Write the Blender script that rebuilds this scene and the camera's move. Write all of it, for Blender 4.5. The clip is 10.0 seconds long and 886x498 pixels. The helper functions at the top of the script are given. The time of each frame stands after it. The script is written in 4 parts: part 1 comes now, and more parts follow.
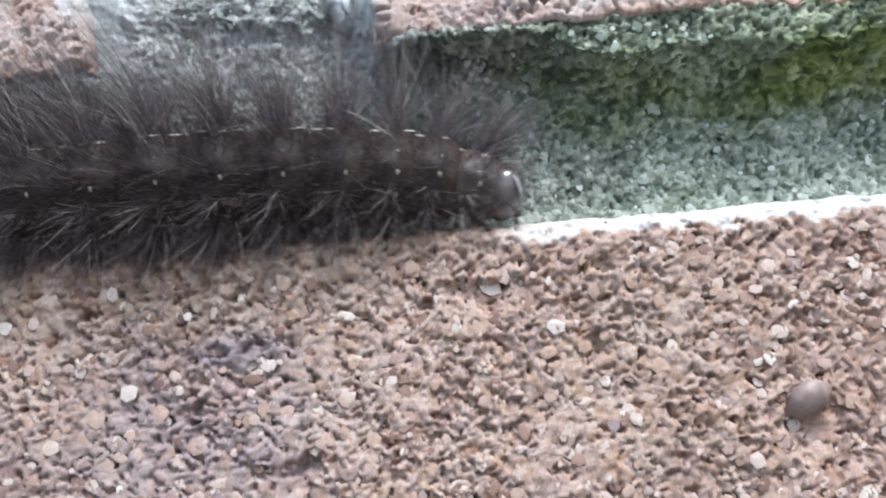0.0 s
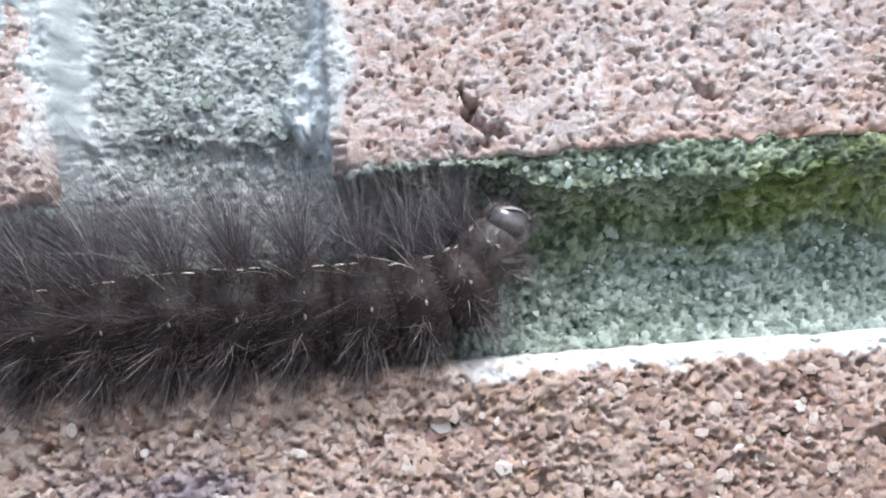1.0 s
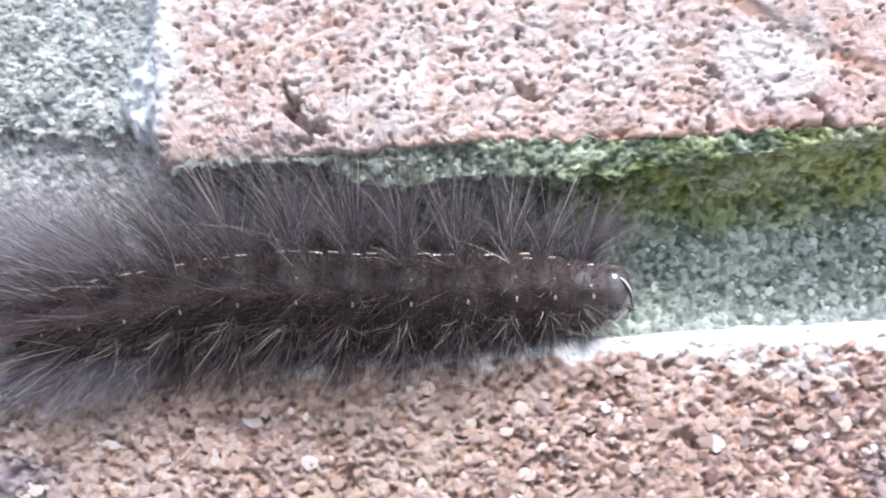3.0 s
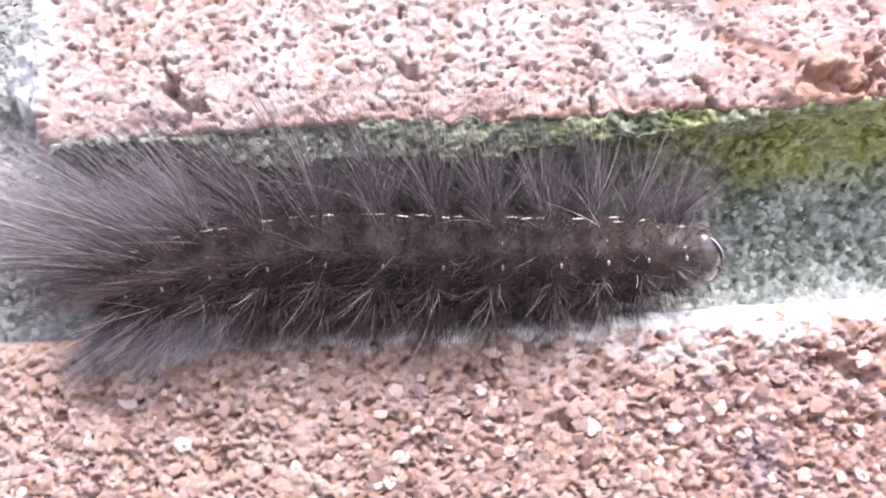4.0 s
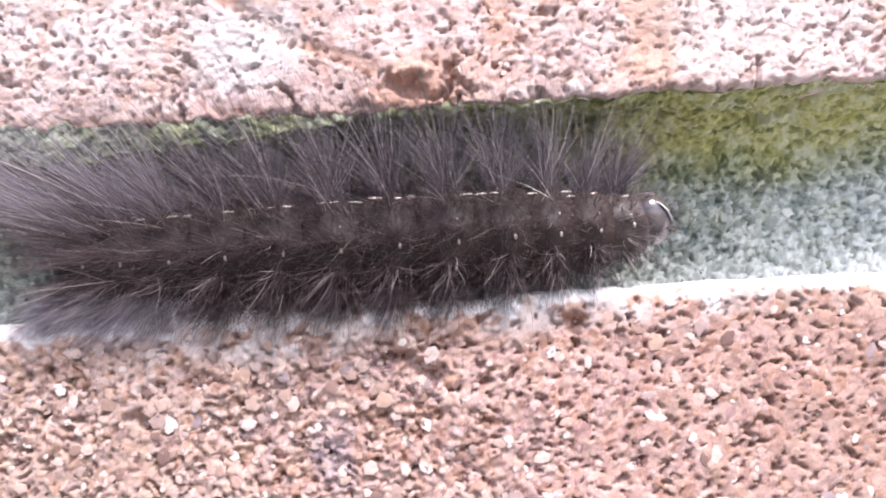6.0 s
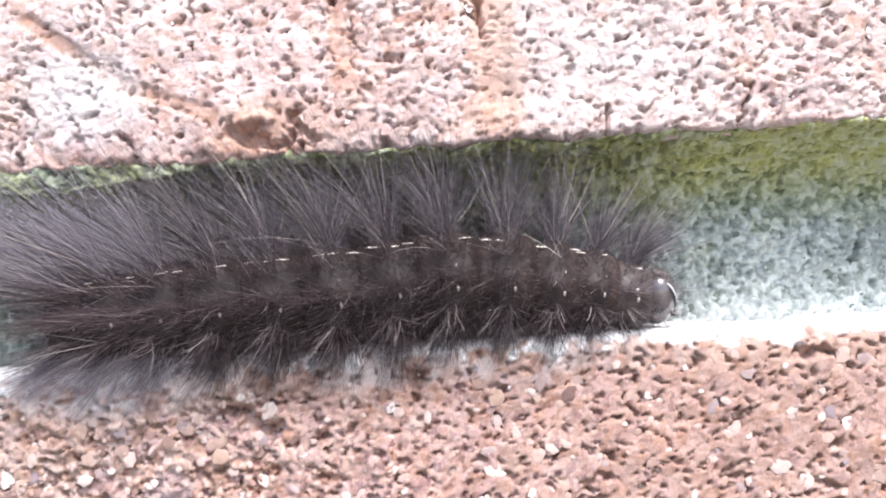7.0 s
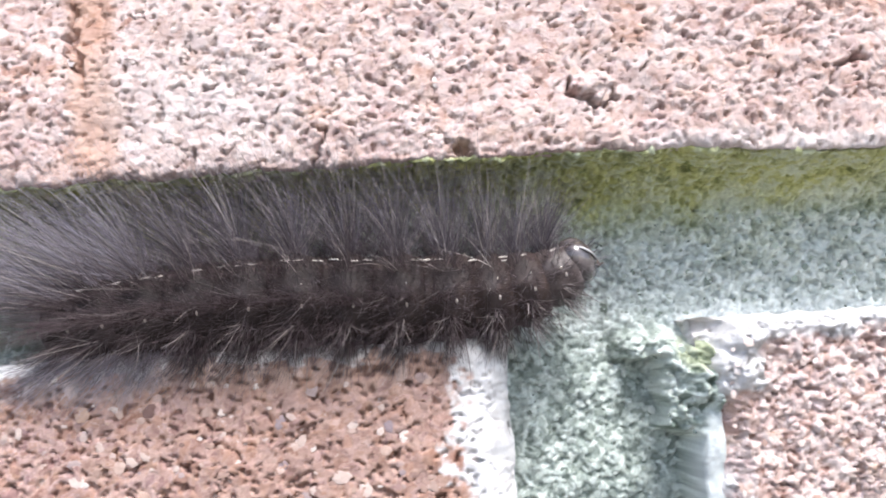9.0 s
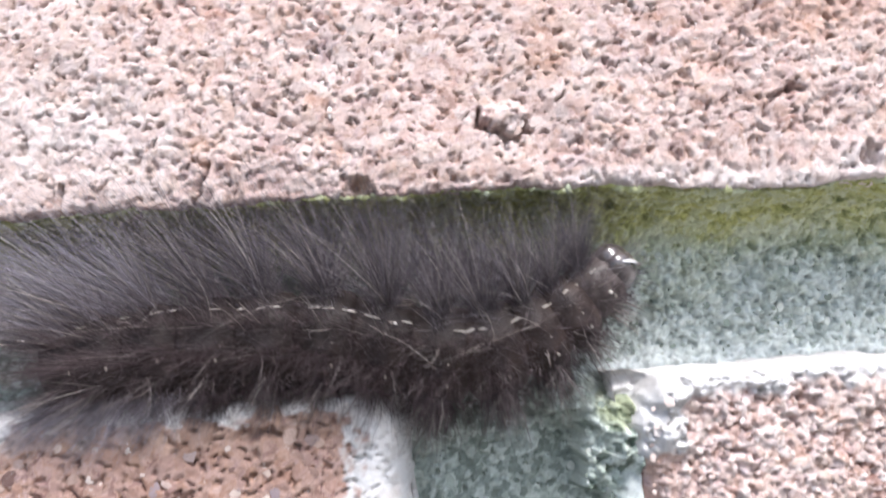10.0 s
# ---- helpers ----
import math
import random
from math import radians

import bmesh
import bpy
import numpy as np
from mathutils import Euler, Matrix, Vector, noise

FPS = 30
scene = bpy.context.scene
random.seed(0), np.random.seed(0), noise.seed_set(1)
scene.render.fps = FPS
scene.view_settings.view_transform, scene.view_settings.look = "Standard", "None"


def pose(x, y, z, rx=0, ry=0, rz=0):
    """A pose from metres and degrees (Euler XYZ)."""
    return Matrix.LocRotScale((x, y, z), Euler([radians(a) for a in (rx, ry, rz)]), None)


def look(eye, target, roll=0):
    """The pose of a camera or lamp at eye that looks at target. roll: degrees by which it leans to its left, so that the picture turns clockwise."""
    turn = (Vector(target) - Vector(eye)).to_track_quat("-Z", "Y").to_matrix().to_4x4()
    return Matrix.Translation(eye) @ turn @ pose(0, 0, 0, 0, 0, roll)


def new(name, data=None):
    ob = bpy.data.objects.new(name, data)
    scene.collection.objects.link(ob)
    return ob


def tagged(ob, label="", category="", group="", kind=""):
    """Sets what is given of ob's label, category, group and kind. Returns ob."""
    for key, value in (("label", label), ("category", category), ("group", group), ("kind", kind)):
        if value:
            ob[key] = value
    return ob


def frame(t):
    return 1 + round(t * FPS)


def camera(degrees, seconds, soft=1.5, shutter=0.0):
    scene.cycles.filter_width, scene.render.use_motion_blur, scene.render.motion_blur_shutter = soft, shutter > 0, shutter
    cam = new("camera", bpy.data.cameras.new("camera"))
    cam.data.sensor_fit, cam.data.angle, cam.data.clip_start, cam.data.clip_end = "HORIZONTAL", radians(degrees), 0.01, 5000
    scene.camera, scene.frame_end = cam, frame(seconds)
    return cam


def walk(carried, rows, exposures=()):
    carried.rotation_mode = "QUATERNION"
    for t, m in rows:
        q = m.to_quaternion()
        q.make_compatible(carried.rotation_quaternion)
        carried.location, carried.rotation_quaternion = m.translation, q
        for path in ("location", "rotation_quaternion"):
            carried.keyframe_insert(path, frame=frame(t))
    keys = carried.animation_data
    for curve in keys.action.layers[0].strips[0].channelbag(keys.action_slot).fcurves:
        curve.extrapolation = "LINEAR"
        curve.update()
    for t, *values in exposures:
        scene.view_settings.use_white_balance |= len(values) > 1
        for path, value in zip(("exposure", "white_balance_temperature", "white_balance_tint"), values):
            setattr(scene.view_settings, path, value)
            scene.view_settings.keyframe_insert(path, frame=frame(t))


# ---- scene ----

MM = 0.001


def shot(x, y, z, tilt, lean, turn):
    """Pose of the camera: millimetres, then degrees up, degrees of roll, degrees of turn."""
    return pose(x * MM, y * MM, z * MM, 0, 0, turn) @ pose(0, 0, 0, 90 + tilt, 0, 0) @ pose(0, 0, 0, 0, 0, -lean)


cam = camera(50, 10.0, soft=1.8, shutter=0.25)
walk(cam, [
    (0.0, shot(2.43, -57.86, -23.45, 9.02, 4.81, -0.77)),
    (0.2, shot(2.19, -57.35, -20.34, 7.75, 4.41, -0.38)),
    (0.5, shot(4.65, -59.62, -14.97, 6.87, 4.24, 0.16)),
    (0.8, shot(4.75, -59.19, -12.77, 7.60, 4.09, 0.70)),
    (1.0, shot(7.54, -60.18, -13.49, 7.33, 4.16, 0.63)),
    (1.2, shot(5.89, -57.70, -13.39, 7.08, 4.80, 0.29)),
    (1.5, shot(5.36, -54.89, -12.84, 7.05, 4.42, 0.68)),
    (1.7, shot(8.94, -56.22, -16.07, 7.57, 3.95, 0.99)),
    (2.0, shot(11.59, -55.43, -14.67, 6.75, 4.14, 1.32)),
    (2.3, shot(14.79, -58.24, -14.23, 6.75, 3.85, 0.97)),
    (2.5, shot(14.23, -58.49, -14.14, 6.55, 4.04, 0.83)),
    (2.7, shot(14.14, -58.89, -13.06, 6.23, 3.52, 0.80)),
    (3.0, shot(20.14, -60.50, -13.37, 6.33, 3.18, 1.40)),
    (3.2, shot(21.50, -59.70, -14.14, 6.24, 3.46, 1.21)),
    (4.3, shot(31.05, -59.77, -13.73, 5.13, 2.78, 0.99)),
    (4.5, shot(33.89, -58.24, -14.97, 5.41, 4.08, 0.58)),
    (4.8, shot(39.07, -57.01, -12.95, 4.56, 3.24, 1.08)),
    (5.0, shot(41.66, -56.76, -15.72, 4.96, 3.62, 1.04)),
    (5.2, shot(46.78, -60.51, -16.29, 4.63, 3.93, 1.30)),
    (6.3, shot(53.92, -61.28, -15.98, 6.37, 3.47, -1.37)),
    (6.5, shot(56.40, -61.08, -14.29, 5.50, 3.54, -1.03)),
    (6.8, shot(60.12, -60.96, -14.27, 4.86, 3.53, -0.79)),
    (7.0, shot(62.64, -61.09, -10.78, 3.69, 3.46, -0.84)),
    (7.2, shot(63.26, -59.66, -12.53, 4.76, 3.53, -0.78)),
    (7.5, shot(67.19, -58.75, -9.87, 4.60, 3.48, -0.98)),
    (7.8, shot(72.84, -60.25, -9.73, 4.01, 3.48, -0.96)),
    (8.0, shot(76.95, -60.89, -7.63, 3.82, 3.71, -0.84)),
    (8.2, shot(78.05, -61.65, -5.90, 4.31, 3.93, -1.86)),
    (8.5, shot(84.29, -66.57, -7.92, 4.72, 3.19, -0.88)),
    (8.7, shot(85.14, -66.14, -9.02, 4.91, 3.57, -1.57)),
    (9.0, shot(91.07, -67.48, -13.54, 5.94, 3.84, -1.03)),
    (9.3, shot(93.37, -64.06, -13.42, 5.40, 4.06, -1.03)),
    (9.5, shot(95.87, -63.97, -14.17, 5.82, 4.07, -0.65)),
    (9.7, shot(97.71, -63.65, -14.30, 6.70, 4.21, -0.96)),
    (10.0, shot(96.90, -61.86, -8.78, 4.63, 3.77, -2.27)),
], exposures=[(0.0, 0.56, 5920, 5), (1.0, 0.63, 5880, 5), (1.5, 0.62, 5850, 6), (2.0, 0.75, 5850, 7), (3.0, 1.0, 5950, 11), (4.5, 1.22, 6500, 26), (5.2, 1.16, 6500, 26), (6.5, 1.2, 6270, 16), (8.5, 1.05, 6200, 11), (10.0, 0.88, 6200, 11)])

# ---------------------------------------------------------------- light
world = bpy.data.worlds.new("daylight")
scene.world = world
world.use_nodes = True
wt = world.node_tree
sky = wt.nodes.new("ShaderNodeTexSky")
sky.sky_type, sky.sun_disc = "NISHITA", False
sky.sun_elevation, sky.sun_rotation = radians(57), radians(158)
sky.air_density, sky.dust_density = 1.0, 3.0
wt.links.new(sky.outputs[0], wt.nodes["Background"].inputs[0])
wt.nodes["Background"].inputs[1].default_value = 0.15
sun = new("sun", bpy.data.lights.new("sun", "SUN"))
sun.data.energy, sun.data.angle, sun.data.color = 2.6, radians(20), (1.0, 0.97, 0.94)
sun.matrix_world = look((0.204, -0.505, 0.839), (0, 0, 0))


# ---------------------------------------------------------------- materials
def material(name, rough=0.8, spec=0.3):
    m = bpy.data.materials.new(name)
    m.use_nodes = True
    b = m.node_tree.nodes["Principled BSDF"]
    b.inputs["Roughness"].default_value = rough
    b.inputs["Specular IOR Level"].default_value = spec
    return m, m.node_tree, b


def node(t, kind, **values):
    n = t.nodes.new(kind)
    for k, v in values.items():
        n.inputs[k].default_value = v
    return n


def ramp(t, fac, stops):
    n = t.nodes.new("ShaderNodeValToRGB")
    e = n.color_ramp.elements
    while len(e) < len(stops):
        e.new(0.5)
    for k, (p, c) in zip(e, stops):
        k.position, k.color = p, (*c, 1)
    t.links.new(fac, n.inputs[0])
    return n.outputs[0]


def blend(t, fac, a, b, mode="MIX"):
    n = t.nodes.new("ShaderNodeMix")
    n.data_type, n.blend_type = "RGBA", mode
    for s, v in ((n.inputs[0], fac), (n.inputs[6], a), (n.inputs[7], b)):
        if isinstance(v, bpy.types.NodeSocket):
            t.links.new(v, s)
        elif isinstance(v, tuple):
            s.default_value = (*v, 1)
        else:
            s.default_value = v
    return n.outputs[2]


def attr(t, name):
    n = t.nodes.new("ShaderNodeAttribute")
    n.attribute_name = name
    return n.outputs["Fac"]


def speck(t, scale, detail=3.0, rough=0.6):
    c = t.nodes.new("ShaderNodeNewGeometry")
    n = node(t, "ShaderNodeTexNoise", Scale=scale, Detail=detail, Roughness=rough)
    t.links.new(c.outputs["Position"], n.inputs["Vector"])
    return n.outputs["Fac"]


def along(t, a, b):
    """0 to 1 along the wall, from a to b metres."""
    c = t.nodes.new("ShaderNodeSeparateXYZ")
    t.links.new(t.nodes.new("ShaderNodeNewGeometry").outputs["Position"], c.inputs[0])
    n = t.nodes.new("ShaderNodeMapRange")
    n.inputs[1].default_value, n.inputs[2].default_value = a, b
    t.links.new(c.outputs[0], n.inputs[0])
    return n.outputs[0]


def relief(t, b, fac, mm, strength=0.6):
    n = node(t, "ShaderNodeBump", Strength=strength, Distance=mm * MM)
    t.links.new(fac, n.inputs["Height"])
    t.links.new(n.outputs[0], b.inputs["Normal"])


def brick_material(name, stops, tint_a, tint_b):
    m, t, b = material(name, 0.88, 0.25)
    base = ramp(t, attr(t, "grain"), stops)
    tone = ramp(t, attr(t, "tone"), [(0.0, (0.5, 0.43, 0.42)), (0.09, (0.62, 0.56, 0.6)), (0.18, (0.86, 0.82, 0.9)), (0.3, (1, 1, 1)), (0.72, (1, 1, 1)), (0.84, (1, 0.93, 0.84)), (0.93, (0.8, 0.69, 0.6)), (1.0, (1, 1, 1))])
    base = blend(t, 0.9 if "red" in name else 0.55, base, tone, "MULTIPLY")
    if "red" in name:
        base = blend(t, 1.0, base, ramp(t, along(t, 0.015, 0.075), [(0.0, (1, 0.965, 0.94)), (0.5, (1, 0.9, 0.875)), (1.0, (0.94, 0.79, 0.765))]), "MULTIPLY")
    else:
        base = blend(t, 1.0, base, ramp(t, along(t, 0.02, 0.09), [(0.0, (1, 0.985, 0.98)), (0.2, (0.96, 0.9, 0.885)), (0.45, (0.95, 0.87, 0.855)), (0.65, (1, 0.93, 0.905)), (1.0, (0.98, 0.91, 0.885))]), "MULTIPLY")
    large = ramp(t, speck(t, 45, 3), [(0.3, tint_a), (0.7, tint_b)])
    c = blend(t, 0.85, base, large, "MULTIPLY")
    patch = ramp(t, speck(t, 210, 3, 0.6), [(0.3, (0.86, 0.7, 0.58)), (0.43, (1, 1, 1)), (0.56, (1, 1, 1)), (0.7, (0.8, 0.76, 0.8))])
    red = "red" in name
    c = blend(t, 0.7, c, patch, "MULTIPLY")
    fine = ramp(t, speck(t, 2600, 4, 0.7), [(0.25, (0.72, 0.68, 0.66)), (0.7, (1, 1, 1))])
    c = blend(t, 0.8, c, fine, "MULTIPLY")
    # dark specks paint the shade of pits too fine for the mesh
    dots = ramp(t, speck(t, 1300, 2, 0.5), [(0.33, (0.6, 0.51, 0.48)), (0.41, (1, 1, 1)), (0.66, (1, 1, 1)), (0.74, (0.93, 0.87, 0.79))])
    c = blend(t, 0.5 if red else 0.7, c, dots, "MULTIPLY")
    # rust stains, and on the red brick some painted shade as well
    c = blend(t, attr(t, "rust_and_shade"), c, blend(t, 0.6, c, (0.34, 0.235, 0.165)) if "red" in name else blend(t, 0.62, c, (0.5, 0.27, 0.17)))
    c = blend(t, attr(t, "violet"), c, (0.27, 0.23, 0.27))
    lime = ramp(t, speck(t, 700, 5, 0.7), [(0.3, (0.6, 0.57, 0.545)), (0.5, (0.73, 0.72, 0.71)), (0.7, (0.78, 0.775, 0.77))])
    c = blend(t, attr(t, "chalk"), c, lime)
    t.links.new(c, b.inputs["Base Color"])
    relief(t, b, speck(t, 2400, 5, 0.75), 0.32, 0.5 if red else 0.75)
    return m


PALE_BRICK = brick_material("pale_pink_brick", [
    (0.0, (0.46, 0.3, 0.25)), (0.22, (0.65, 0.525, 0.49)), (0.6, (0.77, 0.685, 0.66)), (0.85, (0.83, 0.78, 0.76)), (1.0, (0.75, 0.62, 0.545))],
    (0.9, 0.84, 0.82), (1, 1, 1))
RED_BRICK = brick_material("red_grainy_brick", [
    (0.0, (0.3, 0.2, 0.17)), (0.2, (0.52, 0.41, 0.37)), (0.36, (0.66, 0.55, 0.51)), (0.5, (0.72, 0.64, 0.57)), (0.6, (0.54, 0.45, 0.44)), (0.74, (0.75, 0.67, 0.635)), (0.88, (0.62, 0.49, 0.42)), (1.0, (0.84, 0.8, 0.77))],
    (0.73, 0.64, 0.615), (0.81, 0.775, 0.74))


def mortar_material():
    m, t, b = material("green_grey_mortar", 0.9, 0.2)
    base = ramp(t, attr(t, "grain"), [(0.0, (0.16, 0.2, 0.16)), (0.4, (0.325, 0.375, 0.322)), (0.75, (0.49, 0.545, 0.485)), (1.0, (0.63, 0.68, 0.625))])
    lush = ramp(t, attr(t, "grain"), [(0.0, (0.06, 0.08, 0.03)), (0.45, (0.175, 0.23, 0.078)), (0.8, (0.3, 0.355, 0.14)), (1.0, (0.46, 0.51, 0.3))])
    olive = ramp(t, attr(t, "grain"), [(0.0, (0.16, 0.19, 0.065)), (0.4, (0.45, 0.46, 0.165)), (0.8, (0.61, 0.615, 0.25)), (1.0, (0.6, 0.63, 0.36))])
    # the last stop brightens the base for light the deep joint lacks
    base = blend(t, 1.0, base, ramp(t, along(t, -0.004, 0.096), [(0.0, (0.99, 0.905, 0.98)), (0.24, (1, 1, 0.95)), (0.6, (1, 1, 1)), (0.9, (1.23, 1.24, 1.25))]), "MULTIPLY")
    c = blend(t, attr(t, "moss"), base, blend(t, along(t, 0.03, 0.07), lush, olive))
    fine = ramp(t, speck(t, 2800, 4, 0.7), [(0.25, (0.6, 0.6, 0.6)), (0.75, (1, 1, 1))])
    c = blend(t, 0.8, c, fine, "MULTIPLY")
    c = blend(t, attr(t, "chalk"), c, (0.74, 0.77, 0.785))
    t.links.new(c, b.inputs["Base Color"])
    relief(t, b, speck(t, 3400, 5, 0.75), 0.2, 0.8)
    return m


MORTAR = mortar_material()


def grit_material(name, stops):
    m, t, b = material(name, 0.85, 0.2)
    g = t.nodes.new("ShaderNodeNewGeometry")
    c = ramp(t, g.outputs["Random Per Island"], stops)
    fine = ramp(t, speck(t, 2200, 3), [(0.3, (0.75, 0.72, 0.7)), (0.7, (1, 1, 1))])
    t.links.new(blend(t, 0.8, c, fine, "MULTIPLY"), b.inputs["Base Color"])
    return m


GRIT_RED = grit_material("mixed_brick_grit", [
    (0.0, (0.2, 0.125, 0.11)), (0.2, (0.4, 0.27, 0.22)), (0.36, (0.55, 0.41, 0.35)), (0.5, (0.5, 0.35, 0.27)), (0.6, (0.32, 0.255, 0.27)), (0.7, (0.58, 0.45, 0.39)), (0.9, (0.66, 0.55, 0.49)), (1.0, (0.72, 0.65, 0.6))])
GRIT_CREAM = grit_material("cream_brick_grit", [
    (0.0, (0.5, 0.37, 0.32)), (0.4, (0.6, 0.48, 0.42)), (0.75, (0.68, 0.58, 0.52)), (1.0, (0.78, 0.72, 0.67))])
GRIT_PALE = grit_material("pale_brick_grit", [
    (0.0, (0.45, 0.3, 0.25)), (0.2, (0.62, 0.49, 0.43)), (0.6, (0.74, 0.63, 0.58)), (0.85, (0.8, 0.73, 0.7)), (1.0, (0.85, 0.82, 0.8))])
GRIT_SAND = grit_material("mortar_sand", [
    (0.0, (0.15, 0.18, 0.155)), (0.4, (0.28, 0.335, 0.29)), (0.75, (0.43, 0.49, 0.44)), (1.0, (0.66, 0.7, 0.65))])
PEBBLE, pt, pb = material("brown_pebble", 0.5, 0.4)
pt.links.new(ramp(pt, speck(pt, 900, 4), [(0.3, (0.2, 0.145, 0.13)), (0.7, (0.4, 0.31, 0.29))]), pb.inputs["Base Color"])


def skin_material(name, gain):
    m, t, b = material(name, 0.6, 0.3)
    c = t.nodes.new("ShaderNodeTexCoord")
    n = node(t, "ShaderNodeTexNoise", Scale=520, Detail=4, Roughness=0.6)
    t.links.new(c.outputs["Object"], n.inputs["Vector"])
    uneven = node(t, "ShaderNodeTexNoise", Scale=330, Detail=3, Roughness=0.65)
    t.links.new(c.outputs["Object"], uneven.inputs["Vector"])
    mixed = t.nodes.new("ShaderNodeMath")
    mixed.operation = "MULTIPLY"
    t.links.new(attr(t, "ring"), mixed.inputs[0])
    t.links.new(ramp(t, uneven.outputs["Fac"], [(0.35, (0, 0, 0)), (0.6, (1, 1, 1))]), mixed.inputs[1])
    ring = mixed.outputs[0]
    brown = ramp(t, n.outputs["Fac"], [(p, tuple(v * gain for v in k)) for p, k in ((0.3, (0.036, 0.024, 0.021)), (0.55, (0.064, 0.043, 0.036)), (0.75, (0.112, 0.073, 0.055)))])
    dark = ramp(t, n.outputs["Fac"], [(0.3, (0.017, 0.0125, 0.013)), (0.75, (0.045, 0.032, 0.031))])
    t.links.new(blend(t, ring, brown, dark), b.inputs["Base Color"])
    relief(t, b, n.outputs["Fac"], 0.2)
    return m


def plain(name, colour, rough, spec=0.4, alt=None):
    m, t, b = material(name, rough, spec)
    c = t.nodes.new("ShaderNodeTexCoord")
    n = node(t, "ShaderNodeTexNoise", Scale=1500, Detail=3)
    t.links.new(c.outputs["Object"], n.inputs["Vector"])
    t.links.new(ramp(t, n.outputs["Fac"], [(0.35, colour), (0.7, alt or tuple(v * 1.5 for v in colour))]), b.inputs["Base Color"])
    return m


SKINS = [skin_material("tan_brown_skin" if k < 5 else "dark_brown_skin", max(0.42, 1.08 - 0.11 * k)) for k in range(13)]
HEAD = plain("glossy_grey_brown_head", (0.05, 0.04, 0.038), 0.2, 0.7, (0.13, 0.108, 0.104))
# pale colour for the crescent that stands in for the head's highlight
HIGHLIGHT = plain("pale_painted_highlight", (0.4, 0.385, 0.38), 0.15, 0.8, (0.62, 0.6, 0.6))
COLLAR = plain("greyish_collar", (0.06, 0.045, 0.041), 0.45, 0.35, (0.105, 0.082, 0.076))
HEAD.node_tree.nodes["Principled BSDF"].inputs["Coat Weight"].default_value = 0.8
HEAD.node_tree.nodes["Principled BSDF"].inputs["Coat Roughness"].default_value = 0.16
NECK = plain("dark_brown_neck", (0.022, 0.016, 0.015), 0.5)
JAW = plain("brown_jaw", (0.07, 0.045, 0.032), 0.3)
EYE = plain("black_eye", (0.005, 0.005, 0.005), 0.06, 0.7)
CREAM = plain("cream_marking", (0.62, 0.55, 0.47), 0.35, 0.5, (0.8, 0.75, 0.68))
LEG = plain("brown_leg", (0.07, 0.045, 0.035), 0.4)


def hair_material(name, stops):
    m, t, b = material(name, 0.4, 0.5)
    g = t.nodes.new("ShaderNodeNewGeometry")
    t.links.new(ramp(t, g.outputs["Random Per Island"], stops), b.inputs["Base Color"])
    return m


TAIL_HAIR = hair_material("silvery_tail_hair", [(0.0, (0.09, 0.078, 0.09)), (0.4, (0.2, 0.178, 0.205)), (0.8, (0.34, 0.308, 0.35)), (1.0, (0.52, 0.485, 0.53))])
HAIR = hair_material("grey_brown_hair", [(0.0, (0.023, 0.0145, 0.0155)), (0.4, (0.05, 0.032, 0.034)), (0.8, (0.1, 0.069, 0.073)), (1.0, (0.27, 0.22, 0.225))])
VEIL = hair_material("fine_grey_back_hair", [(0.0, (0.041, 0.032, 0.037)), (0.4, (0.097, 0.08, 0.092)), (0.8, (0.192, 0.166, 0.187)), (1.0, (0.42, 0.385, 0.415))])
BRISTLE = hair_material("pale_bristle", [(0.0, (0.1, 0.085, 0.078)), (0.5, (0.24, 0.21, 0.195)), (1.0, (0.52, 0.46, 0.42))])


def ground_material():
    m, t, b = material("added_grey_ground", 0.9, 0.2)
    t.links.new(ramp(t, speck(t, 6, 6), [(0.3, (0.11, 0.107, 0.1)), (0.7, (0.17, 0.165, 0.155))]), b.inputs["Base Color"])
    return m


GROUND = ground_material()


# ---------------------------------------------------------------- fields of grain
def chance(ix, iy, seed):
    h = (ix.astype(np.int64) * 374761393 + iy.astype(np.int64) * 668265263 + seed * 974634777) & 0xFFFFFFFF
    h = ((h ^ (h >> 13)) * 1274126177) & 0xFFFFFFFF
    h = ((h ^ (h >> 16)) * 2246822519) & 0xFFFFFFFF
    return ((h ^ (h >> 15)) & 0xFFFFFF) / float(0x1000000)


def smooth(e0, e1, v):
    k = np.clip((v - e0) / (e1 - e0), 0, 1)
    return k * k * (3 - 2 * k)


def value_noise(x, y, size, seed):
    u, v = x / size, y / size
    iu, iv = np.floor(u), np.floor(v)
    fu, fv = u - iu, v - iv
    fu, fv = fu * fu * (3 - 2 * fu), fv * fv * (3 - 2 * fv)
    c = [chance(iu + a, iv + b, seed) for a, b in ((0, 0), (1, 0), (0, 1), (1, 1))]
    return (c[0] * (1 - fu) + c[1] * fu) * (1 - fv) + (c[2] * (1 - fu) + c[3] * fu) * fv - 0.5


def fractal(x, y, size, seed, octaves=3):
    return sum(value_noise(x, y, size / 2 ** k, seed + k) / 1.8 ** k for k in range(octaves))


